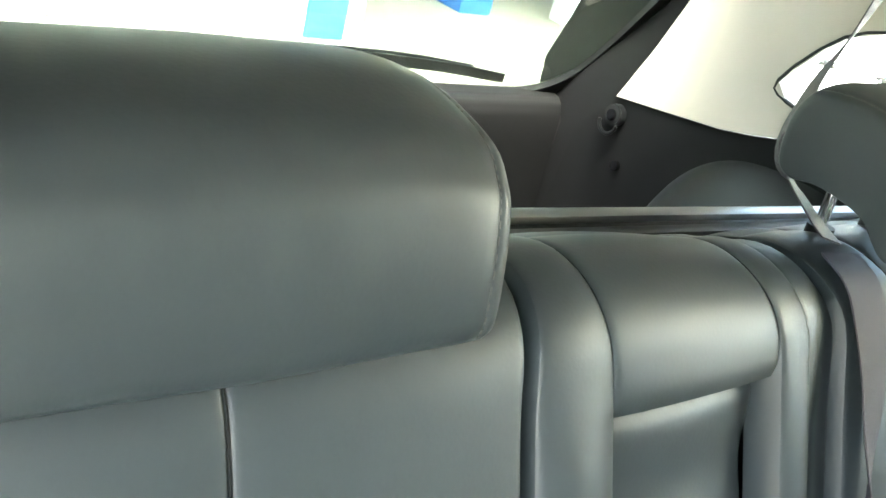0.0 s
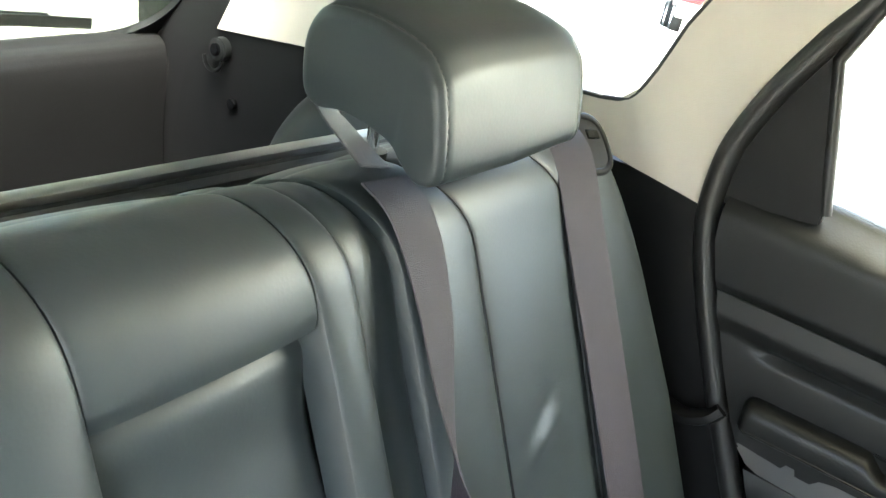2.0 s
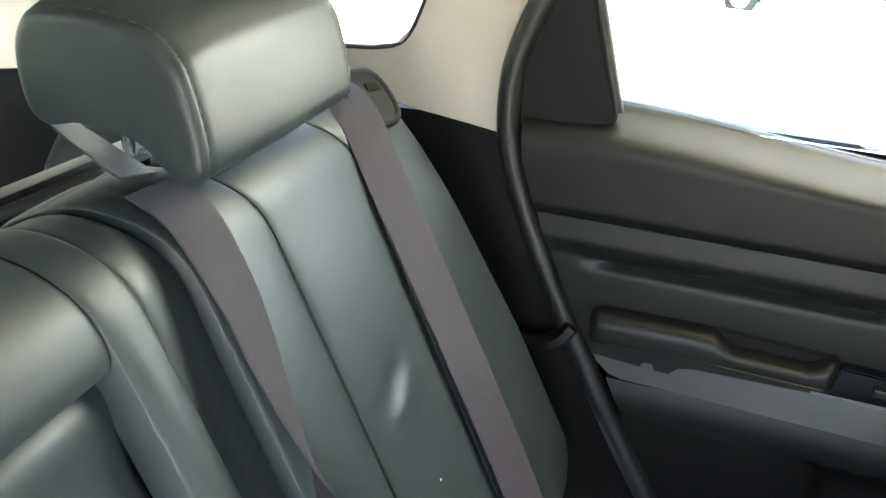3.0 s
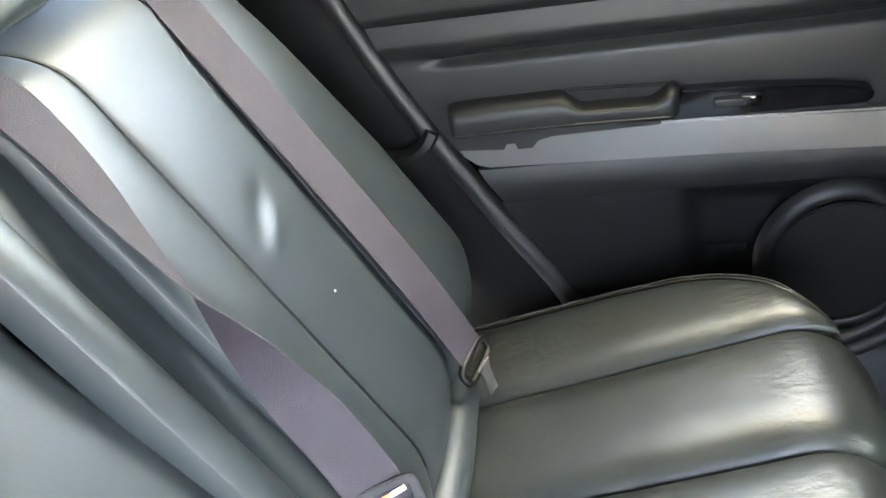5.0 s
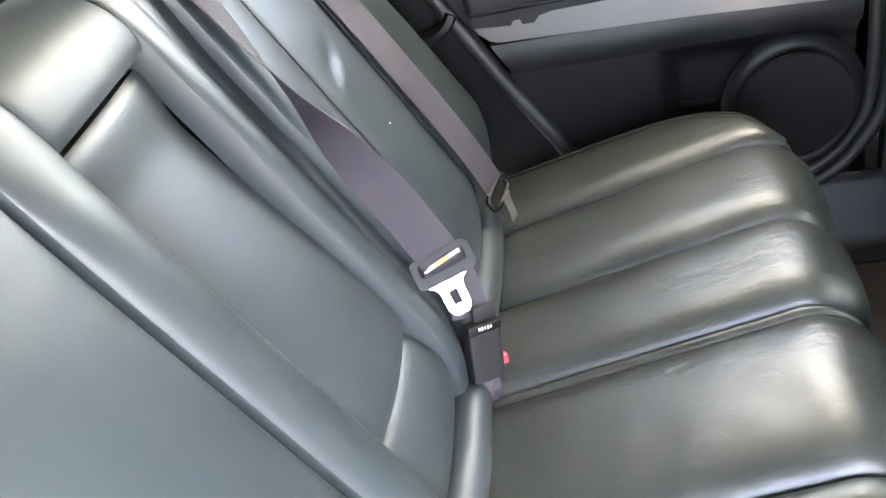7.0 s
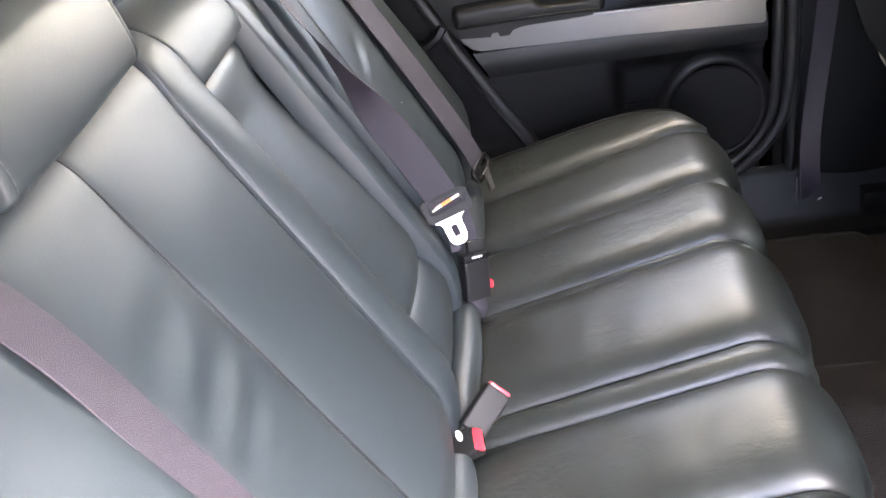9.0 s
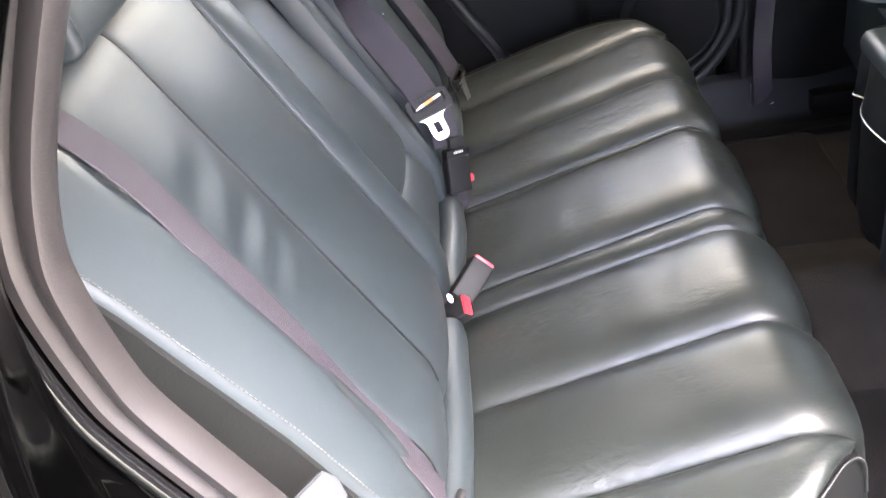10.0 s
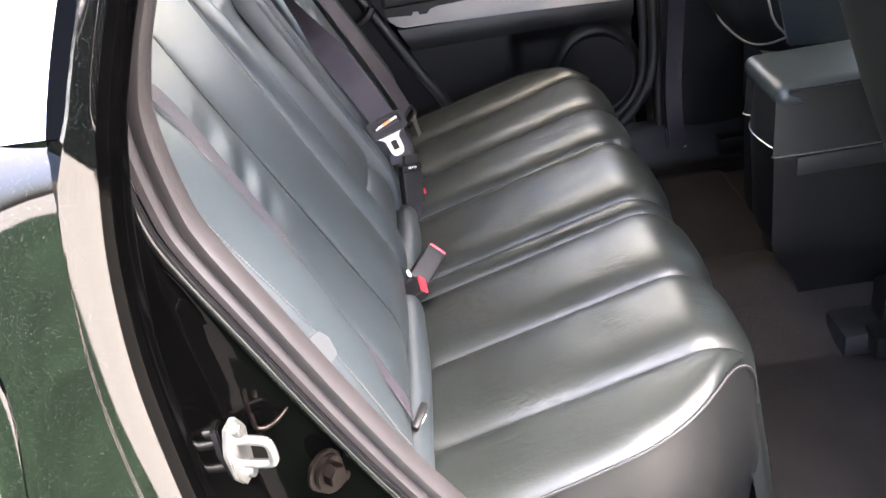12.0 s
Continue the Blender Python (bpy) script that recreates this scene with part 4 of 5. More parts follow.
# shoulder under the quarter window, outer pillar and dark quarter glass
sweep("window_moulding", smooth_path([(-0.775, lip_y(1.21) + 0.030, 1.226), (-0.772, lip_y(1.21) + 0.15, 1.234), (-0.765, lip_y(1.21) + 0.5, 1.252), (-0.75, 0.95, 1.276)], 5), ring(0.0035, 8), CHROME, wing_ob, "bright thin moulding under the quarter glass", side=(-1, 0, 0))
slab("glass_edge", lambda u, w: (-0.830 + 0.30 * 0.28 * w + 0.5 * (0.28 * w) ** 2 + 0.004 * u, lip_y(1.20 + 0.28 * w) + 0.007 + 0.013 * u, 1.205 + 0.28 * w), 4, 16, (0.01, 0.002, 0), JAMB, wing_ob, "black border of the quarter glass")
slab("quarter_glass", lambda u, w: (-0.826 + 0.30 * 0.28 * w + 0.5 * (0.28 * w) ** 2 + 0.05 * u, lip_y(1.20 + 0.28 * w) + 0.020 + 0.5 * u, 1.205 + 0.28 * w), 8, 16, (0.006, 0.001, 0), QUARTER, wing_ob, "quarter glass seen from outside, mirrored to brighten its reflection")
# thin glossy flange between the seal and the jamb
sweep("flange", smooth_path([(-0.722, y + 0.017, z) for z, y in NEAR_SEAL], 6), ring(0.0055, 10), GLOSS_BLACK, wing_ob, "thin glossy black flange beside the seal", side=(-1, 0, 0))
arch = []
for k in range(33):
    z = 1.135 - 0.60 * k / 32
    u = 0.022 + 0.20 * (1.135 - z) + 0.10 * math.exp(-k / 1.5)
    arch.append(Vector(wing(u, along([(c, t) for t, a, c in SHOULDER], z + 0.012 * math.exp(-k / 1.5)))))
sweep("arch_flare", smooth_path(arch, 2), [(-0.004, -0.003), (0.003, -0.004), (0.006, 0.0), (0.006, 0.009), (0.003, 0.013), (-0.004, 0.013)], PAINT, wing_ob, "raised wheel arch flare", side=(-1, 0, 0))

# the near rear door, swung wide open on its front hinges
open_door = thing("door_2", "opened rear door with black trim, swung wide", "car door", kind="structure")
DM = Matrix.Translation((-0.80, -0.74, 0.0)) @ pose(0, 0, 0, 0, 0, 84)
part("door_shell", box_bm((0.09, 0.92, 0.72), (-0.045, 0.46, 0.76), 0.03, 3, DM), PAINT, open_door)
part("door_trim", box_bm((0.03, 0.86, 0.62), (0.012, 0.46, 0.78), 0.012, 2, DM), VINYL, open_door)
part("armrest", box_bm((0.05, 0.40, 0.06), (0.045, 0.55, 0.86), 0.015, 3, DM), LEATHER, open_door)
part("frame", box_bm((0.03, 0.05, 0.42), (-0.03, 0.90, 1.32), 0.008, 2, DM), PAINT, open_door)
part("frame_top", box_bm((0.03, 0.90, 0.05), (-0.03, 0.46, 1.53), 0.008, 2, DM), PAINT, open_door)

# latch hardware in the doorway
striker = thing("door_striker", "zinc-plated door striker loop bolted to the jamb", "striker")
SM = Matrix.Translation((-0.748, 0.106, 0.892)) @ pose(0, 0, 0, 90, 0, -14)
prism("plate", [(0.020 * math.cos(a), 0.033 * math.sin(a)) for a in (2 * math.pi * k / 8 + 0.39 for k in range(8))], (0.0, 0.006), STEEL, striker, axis="z", bevel=0.0012, m=SM)
for dy in (-0.022, 0.022):
    part("bolt", disc_bm(0.0062, 0.007, SM @ Matrix.Translation((0.002, dy, 0.008)), 12, 0.001), STEEL, striker)
sweep("loop", [SM @ Vector(p) for p in smooth_path([(0.0, -0.0125, 0.0), (0.0, -0.0125, 0.022), (0.0, -0.010, 0.031), (0.0, 0.0, 0.033), (0.0, 0.010, 0.031), (0.0, 0.0125, 0.022), (0.0, 0.0125, 0.0)], 5)], ring(0.0042, 10), STEEL, striker, side=SM.to_3x3() @ Vector((1, 0, 0)))
sweep("rear_tab", [SM @ Vector(p) for p in smooth_path([(-0.012, -0.018, 0.002), (-0.022, -0.022, -0.012), (-0.024, -0.006, -0.020), (-0.014, 0.006, -0.004)], 5)], ring(0.0034, 8), STEEL, striker, side=SM.to_3x3() @ Vector((0, 0, 1)))
catch = thing("seat_catch", "small bare steel catch with wire loop in the doorway", "catch")
KM = Matrix.Translation((-0.717, 0.085, 0.917)) @ pose(0, 0, 0, 90, 0, -35)
prism("plate", [(-0.016, -0.022), (0.012, -0.026), (0.018, 0.0), (0.010, 0.024), (-0.014, 0.020)], (0.0, 0.003), DARK_STEEL, catch, axis="z", bevel=0.0008, m=KM)
sweep("wire_loop", [KM @ Vector(p) for p in smooth_path([(-0.012, -0.006, 0.002), (-0.020, -0.010, 0.016), (-0.004, -0.012, 0.022), (0.022, -0.006, 0.020), (0.030, 0.002, 0.014)], 5)], ring(0.0022, 8), DARK_STEEL, catch, side=KM.to_3x3() @ Vector((0, 0, 1)))
for k, (dx, dy) in enumerate(((-0.004, 0.012), (0.006, -0.014))):
    part("rivet", disc_bm(0.005, 0.008, KM @ Matrix.Translation((dx, dy, 0.004)), 12, 0.001), DARK_STEEL, catch)
bolt = thing("jamb_bolt", "dark round bolt with washer low in the doorway", "bolt")
BM = Matrix.Translation((-0.736, 0.040, 0.844)) @ pose(0, 0, 0, 90, 0, -40)
part("washer", disc_bm(0.016, 0.005, BM, 28, 0.001), DARK_STEEL, bolt)
prism("plate", [(0.021 * math.cos(a) + (0.010 if math.cos(a) > 0 else -0.002), 0.019 * math.sin(a)) for a in (2 * math.pi * k / 28 for k in range(28))], (-0.004, -0.001), DARK_STEEL, bolt, axis="z", bevel=0.0008, m=BM @ pose(0, 0, 0, 0, 0, -50))
part("rivet", disc_bm(0.005, 0.006, BM @ pose(0, 0, 0, 0, 0, -50) @ Matrix.Translation((0.022, 0, 0.001)), 14, 0.001), DARK_STEEL, bolt)
part("head", disc_bm(0.010, 0.012, BM @ Matrix.Translation((0, 0, 0.006)), 6, 0.001), DARK_STEEL, bolt)
patch = thing("anchor_cover", "small pale grey plastic cover beside the backrest", "cover")
prism("cap", [(-0.026, 0.026), (0.022, 0.020), (0.030, 0.004), (0.026, -0.018), (0.008, -0.020)], (0, 0.006), PALE_GREY, patch, axis="z", bevel=0.0015,
      m=Matrix.Translation((-0.652, 0.044, 0.904)) @ pose(0, 0, 0, 62, 0, -30) @ Matrix.Scale(0.76, 4))

# sill and rear side board beside the cushion
tagged(slab("sill", lambda u, w: (-0.60 - 0.22 * u, -0.10 - 0.85 * w, 0.40 + 0.045 * math.sin(math.pi * u) - 0.06 * u), 12, 10, (0, 0, -0.03), PLASTIC), "black plastic sill cover under the doorway", "sill", kind="structure")
tagged(slab("sill", lambda u, w: (0.585 + 0.105 * u, -0.10 - 1.55 * w, 0.362 + 0.10 * ease(0.35, 1.0, u)), 14, 10, (0, 0, -0.03), PLASTIC), "black plastic sill cover by the far door", "sill", kind="structure")

# ---------- belts and buckles ----------
def on_back(x, z, h):
    y, zz = back_profile((z - 0.60) / SB_COS, h, 0.0155 * ease(0.20, -0.12, x))
    return Vector((x, y, zz))


def axis_pose(base, tip, face=(0, -1, 0.5)):
    """A pose at base whose z points to tip and whose front looks towards face."""
    z = (Vector(tip) - Vector(base)).normalized()
    f = -Vector(face)
    y = (f - z * f.dot(z)).normalized()
    x = y.cross(z)
    m = Matrix((x, y, z)).transposed().to_4x4()
    return Matrix.Translation(base) @ m


far_belt = thing("seat_belt", "dark plum webbing belt hanging down the far backrest with its tongue", "seat belt", "rear seat belts")
pts = smooth_path([on_back(0.478, 1.165, 0.004), on_back(0.462, 1.13, 0.008), on_back(0.448, 1.06, 0.014), on_back(0.447, 0.95, 0.018), on_back(0.448, 0.84, 0.020), on_back(0.447, 0.74, 0.020), on_back(0.449, 0.668, 0.014)], 8)
sweep("webbing", pts, strap(0.046, 0.0016), WEBBING, far_belt, side=(1, -0.34, 0.16))
FM = axis_pose((0.449, -0.030, 0.668), (0.449, -0.015, 0.700), (-0.34, -0.9, 0.42))
fr = [(0.029 * math.copysign(abs(math.cos(a)) ** 0.45, math.cos(a)), 0, 0.011 * math.copysign(abs(math.sin(a)) ** 0.5, math.sin(a))) for a in (2 * math.pi * k / 28 for k in range(28))]
sweep("guide", [FM @ Vector(p) for p in fr], ring(0.0045, 8), PLASTIC, far_belt, "dark plastic belt guide", side=FM.to_3x3() @ Vector((0, 1, 0)), closed=True)
prism("tongue", [(-0.014, 0), (0.014, 0), (0.009, -0.010), (0.008, -0.040), (-0.008, -0.040), (-0.009, -0.010)], (-0.0012, 0.0012), STEEL, far_belt, "steel tongue", axis="y", bevel=0.0006,
      m=FM @ Matrix.Translation((0.002, -0.004, -0.008)) @ pose(0, 0, 0, 12, 8, 0))

mid_belt = thing("seat_belt", "twisted dark plum webbing belt with steel tongue at the centre seat", "seat belt", "rear seat belts")
path = [on_back(0.210, 1.160, 0.006), on_back(0.206, 1.13, 0.010), on_back(0.202, 1.08, 0.015), on_back(0.192, 1.02, 0.020), on_back(0.186, 0.95, 0.024), on_back(0.180, 0.88, 0.028), on_back(0.176, 0.83, 0.031), Vector((0.168, 0.004, 0.785)), Vector((0.160, -0.003, 0.770))]
pts = smooth_path(path, 8)
OUT = Vector((0, -SB_COS, SB_SIN))
sides = []
for i, p in enumerate(pts):
    a = radians(-along([(0.80, 126), (0.86, 114), (0.92, 80), (0.972, 42), (1.05, 14), (1.12, 0)], p.z))
    sides.append(Vector((1, 0, 0)) * math.cos(a) + OUT * math.sin(a))
sweep("webbing", pts, strap(0.047, 0.0016), WEBBING, mid_belt, side=sides)
up = [(0.214, 0.244, 1.154), (0.214, 0.266, 1.164), (0.212, 0.300, 1.186), (0.250, 0.338, 1.202), (0.36, 0.398, 1.236), (0.405, 0.402, 1.305), (0.50, 0.41, 1.50)]
up_pts = smooth_path(up, 6)
sweep("upper_webbing", up_pts, strap(0.044, 0.0016), WEBBING, mid_belt,
      side=[Vector((0.95, 0.5, -0.1)).lerp(Vector((0.85, 0.6, -0.1)), ease(0.1, 0.5, i / (len(up_pts) - 1))).lerp(Vector((1, 0.1, -0.2)), ease(0.70, 1.0, i / (len(up_pts) - 1))) for i in range(len(up_pts))])
GM = axis_pose((0.1610, -0.0010, 0.7745), (0.1782, 0.0108, 0.8032), (-0.75, -0.18, 0.57))


def holed_plate(outer, hole, depth, m):
    """A flat plate in the local x-z plane with one hole through it."""
    bm = bmesh.new()
    edges = []
    for loop in (outer, hole):
        vs = [bm.verts.new((a, 0, b)) for a, b in loop]
        edges += [bm.edges.new((vs[i], vs[(i + 1) % len(vs)])) for i in range(len(vs))]
    bmesh.ops.triangle_fill(bm, edges=edges, use_beauty=True, use_dissolve=False)
    ext = bmesh.ops.extrude_face_region(bm, geom=bm.faces[:])
    for v in [q for q in ext["geom"] if isinstance(q, bmesh.types.BMVert)]:
        v.co.y += depth
    bmesh.ops.recalc_face_normals(bm, faces=bm.faces[:])
    rims = [e for e in bm.edges if len(e.link_faces) == 2 and e.calc_face_angle(0) > 0.9]
    bmesh.ops.bevel(bm, geom=rims, offset=min(0.0014, depth * 0.3), segments=2, affect="EDGES")
    bmesh.ops.transform(bm, matrix=m, verts=bm.verts)
    return bm


def rounded(w, h, n=40, sharp=0.3):
    return [(w * math.copysign(abs(math.cos(a)) ** sharp, math.cos(a)), h * math.copysign(abs(math.sin(a)) ** sharp, math.sin(a))) for a in ((k + 0.5) * 2 * math.pi / n for k in range(n))]


part("guide", holed_plate(rounded(0.034, 0.0170), [(a, b + 0.003) for a, b in rounded(0.0265, 0.0075)], 0.009, GM @ Matrix.Translation((0, -0.005, 0))), GREY_PLASTIC, mid_belt, "grey plastic belt guide")
box("label", (0.044, 0.002, 0.0042), (0.001, 0.000, 0.004), CREAM, mid_belt, 0.0004, "cream and orange printed label", m=GM @ pose(0, 0, 0, 0, -7, 0))
box("print", (0.016, 0.002, 0.0046), (0.002, -0.001, 0.004), ORANGE, mid_belt, 0.0003, m=GM @ pose(0, 0, 0, 0, -7, 0))
TM = GM @ Matrix.Translation((-0.003, -0.001, -0.013)) @ Matrix.Scale(0.92, 4)
blade = [(-0.027, 0.002), (0.027, 0.002), (0.026, -0.003), (0.018, -0.008), (0.0145, -0.014), (0.0135, -0.036), (0.010, -0.043), (0.005, -0.046), (-0.006, -0.046), (-0.011, -0.043), (-0.014, -0.036), (-0.0145, -0.014), (-0.018, -0.008), (-0.026, -0.003)]
part("tongue", holed_plate(blade, [(-0.0055, -0.016), (0.0055, -0.016), (0.0055, -0.034), (-0.0055, -0.034)], 0.0026, TM), CHROME, mid_belt, "bright steel tongue with a square hole", smooth=False)
sweep("lower_webbing", smooth_path([GM @ Vector((0.008, 0.006, -0.004)), Vector((0.172, -0.010, 0.748)), Vector((0.168, -0.014, 0.722)), Vector((0.160, -0.016, 0.700))], 6), strap(0.040, 0.0016), WEBBING, mid_belt, side=GM.to_3x3() @ Vector((1, 0, 0)))

near_belt = thing("seat_belt", "dark plum webbing belt lying across the near backrest", "seat belt", "rear seat belts")
pts = smooth_path([on_back(-0.478, 1.20, 0.008), on_back(-0.490, 1.165, 0.023), on_back(-0.502, 1.10, 0.035), on_back(-0.504, 1.0, 0.036), on_back(-0.501, 0.93, 0.031), on_back(-0.495, 0.88, 0.023), on_back(-0.490, 0.82, 0.014), on_back(-0.488, 0.75, 0.011), on_back(-0.495, 0.69, 0.006)], 8)
sweep("webbing", pts, strap(0.046, 0.0016), WEBBING, near_belt, side=(1, 0.16, -0.08))
box("guide", (0.036, 0.010, 0.012), (0, 0, 0), PLASTIC, near_belt, 0.004, m=Matrix.Translation((-0.500, -0.020, 0.685)) @ pose(0, 0, 0, 20, -14, -25))
prism("tongue", [(-0.006, 0), (0.006, 0), (0.004, -0.036), (-0.004, -0.036)], (-0.0012, 0.0012), CHROME, near_belt, "steel tongue", axis="y", bevel=0.0006, m=Matrix.Translation((-0.494, -0.024, 0.676)) @ pose(0, 0, 0, 30, -20, -30))


def buckle(m, label, w=0.030, l=0.068, d=0.020, red_on_top=True):
    b = thing("belt_buckle", label, "belt buckle", "belt buckles")
    part("body", box_bm((w, d, l), (0, 0, l / 2), 0.004, 3, m), GREY_PLASTIC, b)
    part("release_button", box_bm((w * 0.84, d * 0.72, 0.006), (0, -d * 0.10, l), 0.002, 2, m), RED, b, "red release button")
    part("slot", box_bm((w * 0.74, d * 0.12, 0.003), (0, d * 0.38, l + 0.0002), 0.0006, 1, m), GLOSS_BLACK, b)
    sweep("stalk", [m @ Vector((0, 0, 0.006)), m @ Vector((0, 0.004, -0.02)), m @ Vector((0, 0.012, -0.04))], strap(w * 0.7, 0.004), PLASTIC, b, side=m.to_3x3() @ Vector((1, 0, 0)))
    return b


tagged(part("lint", box_bm((0.003, 0.001, 0.0022), (0, 0, 0), 0.0004, 1, Matrix.Translation(on_back(0.345, 0.849, 0.0072)) @ pose(0, 0, 0, -25, 20, 0)), WHITE_PL), "tiny white lint speck on the far backrest", "lint")
buckle(axis_pose((-0.128, -0.020, 0.632), (-0.084, -0.062, 0.664), (-0.5, -0.6, 0.8)), "grey belt buckle with red button, tipped on the cushion", 0.034, 0.060, 0.022)
buckle(axis_pose((-0.141, 0.004, 0.612), (-0.146, -0.032, 0.636), (-0.4, 0.2, 0.9)), "grey belt buckle with red button pushed into the seat gap", 0.032, 0.042, 0.020)
mid_buckle = thing("belt_buckle", "grey belt buckle standing upright below the centre belt tongue", "belt buckle", "belt buckles")
UM = axis_pose((0.1300, -0.0230, 0.6240), (0.1525, -0.0275, 0.7030), (-0.80, -0.56, 0.24))
part("body", box_bm((0.039, 0.018, 0.060), (0, 0, 0.038), 0.0035, 3, UM), GREY_PLASTIC, mid_buckle)
part("cap", box_bm((0.040, 0.017, 0.010), (0, -0.001, 0.073), 0.002, 2, UM), PLASTIC, mid_buckle, "dark cap with worn white print")
for k in range(5):
    part("print_bar", box_bm((0.0016, 0.0012, 0.003 + 0.001 * (k % 2)), (-0.007 + 0.0035 * k, -0.0098, 0.074), 0, 1, UM), WHITE_PL, mid_buckle)
part("release_button", box_bm((0.010, 0.010, 0.012), (0.022, 0.0, 0.026), 0.003, 2, UM), RED, mid_buckle, "red release button")
part("bracket", box_bm((0.028, 0.010, 0.018), (0.006, 0.004, 0.086), 0.003, 2, UM), GREY_PLASTIC, mid_buckle)
sweep("stalk", [UM @ Vector((0, 0, 0.008)), UM @ Vector((0.0, -0.004, -0.006)), UM @ Vector((0, 0.010, -0.03))], strap(0.026, 0.004), WEBBING, mid_buckle, side=UM.to_3x3() @ Vector((1, 0, 0)))
tagged(part("child_seat_tag", disc_bm(0.0062, 0.003, Matrix.Translation(on_back(-0.184, 0.681, 0.006)) @ pose(0, 0, 0, 65, 0, 0), 20, 0.0008), WHITE_PL), "small white round tag on the backrest foot", "tag")

# belt guide on the far backrest shoulder
bez = thing("belt_outlet", "black plastic belt exit bezel on the backrest shoulder", "belt bezel")
oy, oz = back_profile(0.592, 0.004)
BZ = Matrix.Translation((0.506, oy, oz)) @ pose(0, 0, 0, 46, 8, -8)
ov = [(0.036 * math.copysign(abs(math.cos(a)) ** 0.7, math.cos(a)), 0.030 * math.copysign(abs(math.sin(a)) ** 0.7, math.sin(a)), 0) for a in (2 * math.pi * k / 36 for k in range(36))]
# Grey instead of black: the bezel's glossy reflection is put into its colour.
sweep("rim", [BZ @ Vector(p) for p in ov], ring(0.004, 8), GREY_PLASTIC, bez, side=BZ.to_3x3() @ Vector((0, 0, 1)), closed=True)
prism("plate", [(p[0], p[1]) for p in ov], (-0.012, 0.001), GREY_PLASTIC, bez, axis="z", m=BZ)
part("slot", box_bm((0.022, 0.010, 0.004), (0.014, 0.010, 0.0005), 0.001, 1, BZ), GLOSS_BLACK, bez)

# ---------- front of the cabin: seats, console, B pillar ----------
def front_seat(xc, label):
    seat = thing("front_seat", label, "car seat", "front seats")
    def back(u, w):
        t = 2 * u - 1
        z = 0.725 + 0.52 * w + 0.045 * abs(t) ** 4 * (1 - w)
        half = 0.225 - 0.04 * ease(0.5, 1.0, w) - 0.035 * ease(0.30, 0.0, w)
        bow = 0.050 * (1 - abs(t) ** 3.0)
        return xc + half * t, -0.735 + 0.17 * w + bow - 0.03 * ease(0.9, 1, w) - 0.02 * (1 - ease(0, 0.12, w)), z
    slab("backrest", back, 30, 30, (0, -0.11, -0.03), VINYL, seat)
    for s in (-1, 1):
        pts = [Vector(back(0.5 + s * 0.475, w / 24)) + Vector((s * 0.002, 0.003, 0)) for w in range(25)]
        sweep("piping", pts, ring(0.0022, 6), PIPING, seat, "pale piping", side=(0, 1, 0))
        slab("bolster", lambda u, w, s=s: (xc + s * (0.222 + 0.012 * math.sin(math.pi * u) - 0.03 * ease(0.5, 1, w) - 0.03 * ease(0.3, 0.0, w)), -0.74 + 0.16 * w - 0.17 * u, 0.76 + 0.46 * w), 10, 16, (-s * 0.05, 0, 0), LEATHER, seat)
        box("seat_rail", (0.05, 0.50, 0.045), (xc + s * 0.20, -0.98, 0.392), PLASTIC, seat, 0.008)
        box("rail_cover", (0.080, 0.100, 0.046), (xc + s * 0.245, -0.742, 0.380), GREY_PLASTIC, seat, 0.010, "dark plastic seat rail end cover")
        box("rail_bracket", (0.046, 0.10, 0.09), (xc + s * 0.250, -0.812, 0.425), PLASTIC, seat, 0.010)
        sweep("rail_bar", [(xc + s * 0.232, -0.765, 0.442), (xc + s * 0.232, -0.90, 0.440)], ring(0.006, 8), STEEL, seat, "bare steel rail bar", side=(0, 0, 1))
    sweep("lower_piping", [Vector(back(k / 24, 0.03)) + Vector((0, 0.003, -0.002)) for k in range(25)], ring(0.0022, 6), PIPING, seat, "pale piping", side=(0, 0, 1))
    slab("seat_base", lambda u, w: (xc - 0.25 + 0.50 * u, -0.80 - 0.48 * w, 0.66 - 0.03 * math.sin(math.pi * u) + 0.04 * w), 14, 12, (0, 0, -0.16), LEATHER, seat)
    return seat


front_seat(-0.345, "black leather near front seat with pale piping, seen from behind")
front_seat(0.45, "black leather far front seat with pale piping, seen from behind")

console = thing("centre_console", "black centre console with padded lid between the front seats", "centre console")
def cons_side(u, w):
    """Wraps round the console's rear end: near side, rear face, far side."""
    z = 0.42 + 0.285 * w
    flare = -0.055 * ease(0.45, 0.0, w)
    pts = [(-0.054 - flare * 0.6, -1.25), (-0.055 - flare * 0.6, -0.652 + flare), (-0.035 - flare * 0.4, -0.613 + flare - 0.012 * (1 - w)), (0.045, -0.599 + flare - 0.012 * (1 - w)), (0.101 + flare * 0.4, -0.619 + flare - 0.012 * (1 - w)), (0.137 + flare * 0.6, -0.671 + flare), (0.14 + flare * 0.6, -1.25)]
    p = smooth_path([(a, b, 0) for a, b in pts], 6)
    q = p[round(u * (len(p) - 1))]
    return q.x, q.y, z
slab("lower_shell", cons_side, 36, 14, (0.004, -0.01, 0), PLASTIC, console)
def cons_up(u, w):
    z = 0.708 + 0.095 * w
    pts = [(-0.056, -1.25), (-0.056, -0.65), (-0.035, -0.612), (0.045, -0.598), (0.100, -0.618), (0.136, -0.67), (0.138, -1.25)]
    p = smooth_path([(a, b, 0) for a, b in pts], 6)
    q = p[round(u * (len(p) - 1))]
    return q.x + 0.006 * w * (1 if q.x < 0.045 else -1), q.y - 0.004 * w, z
slab("upper_shell", cons_up, 36, 8, (0.004, -0.01, 0), VINYL, console)
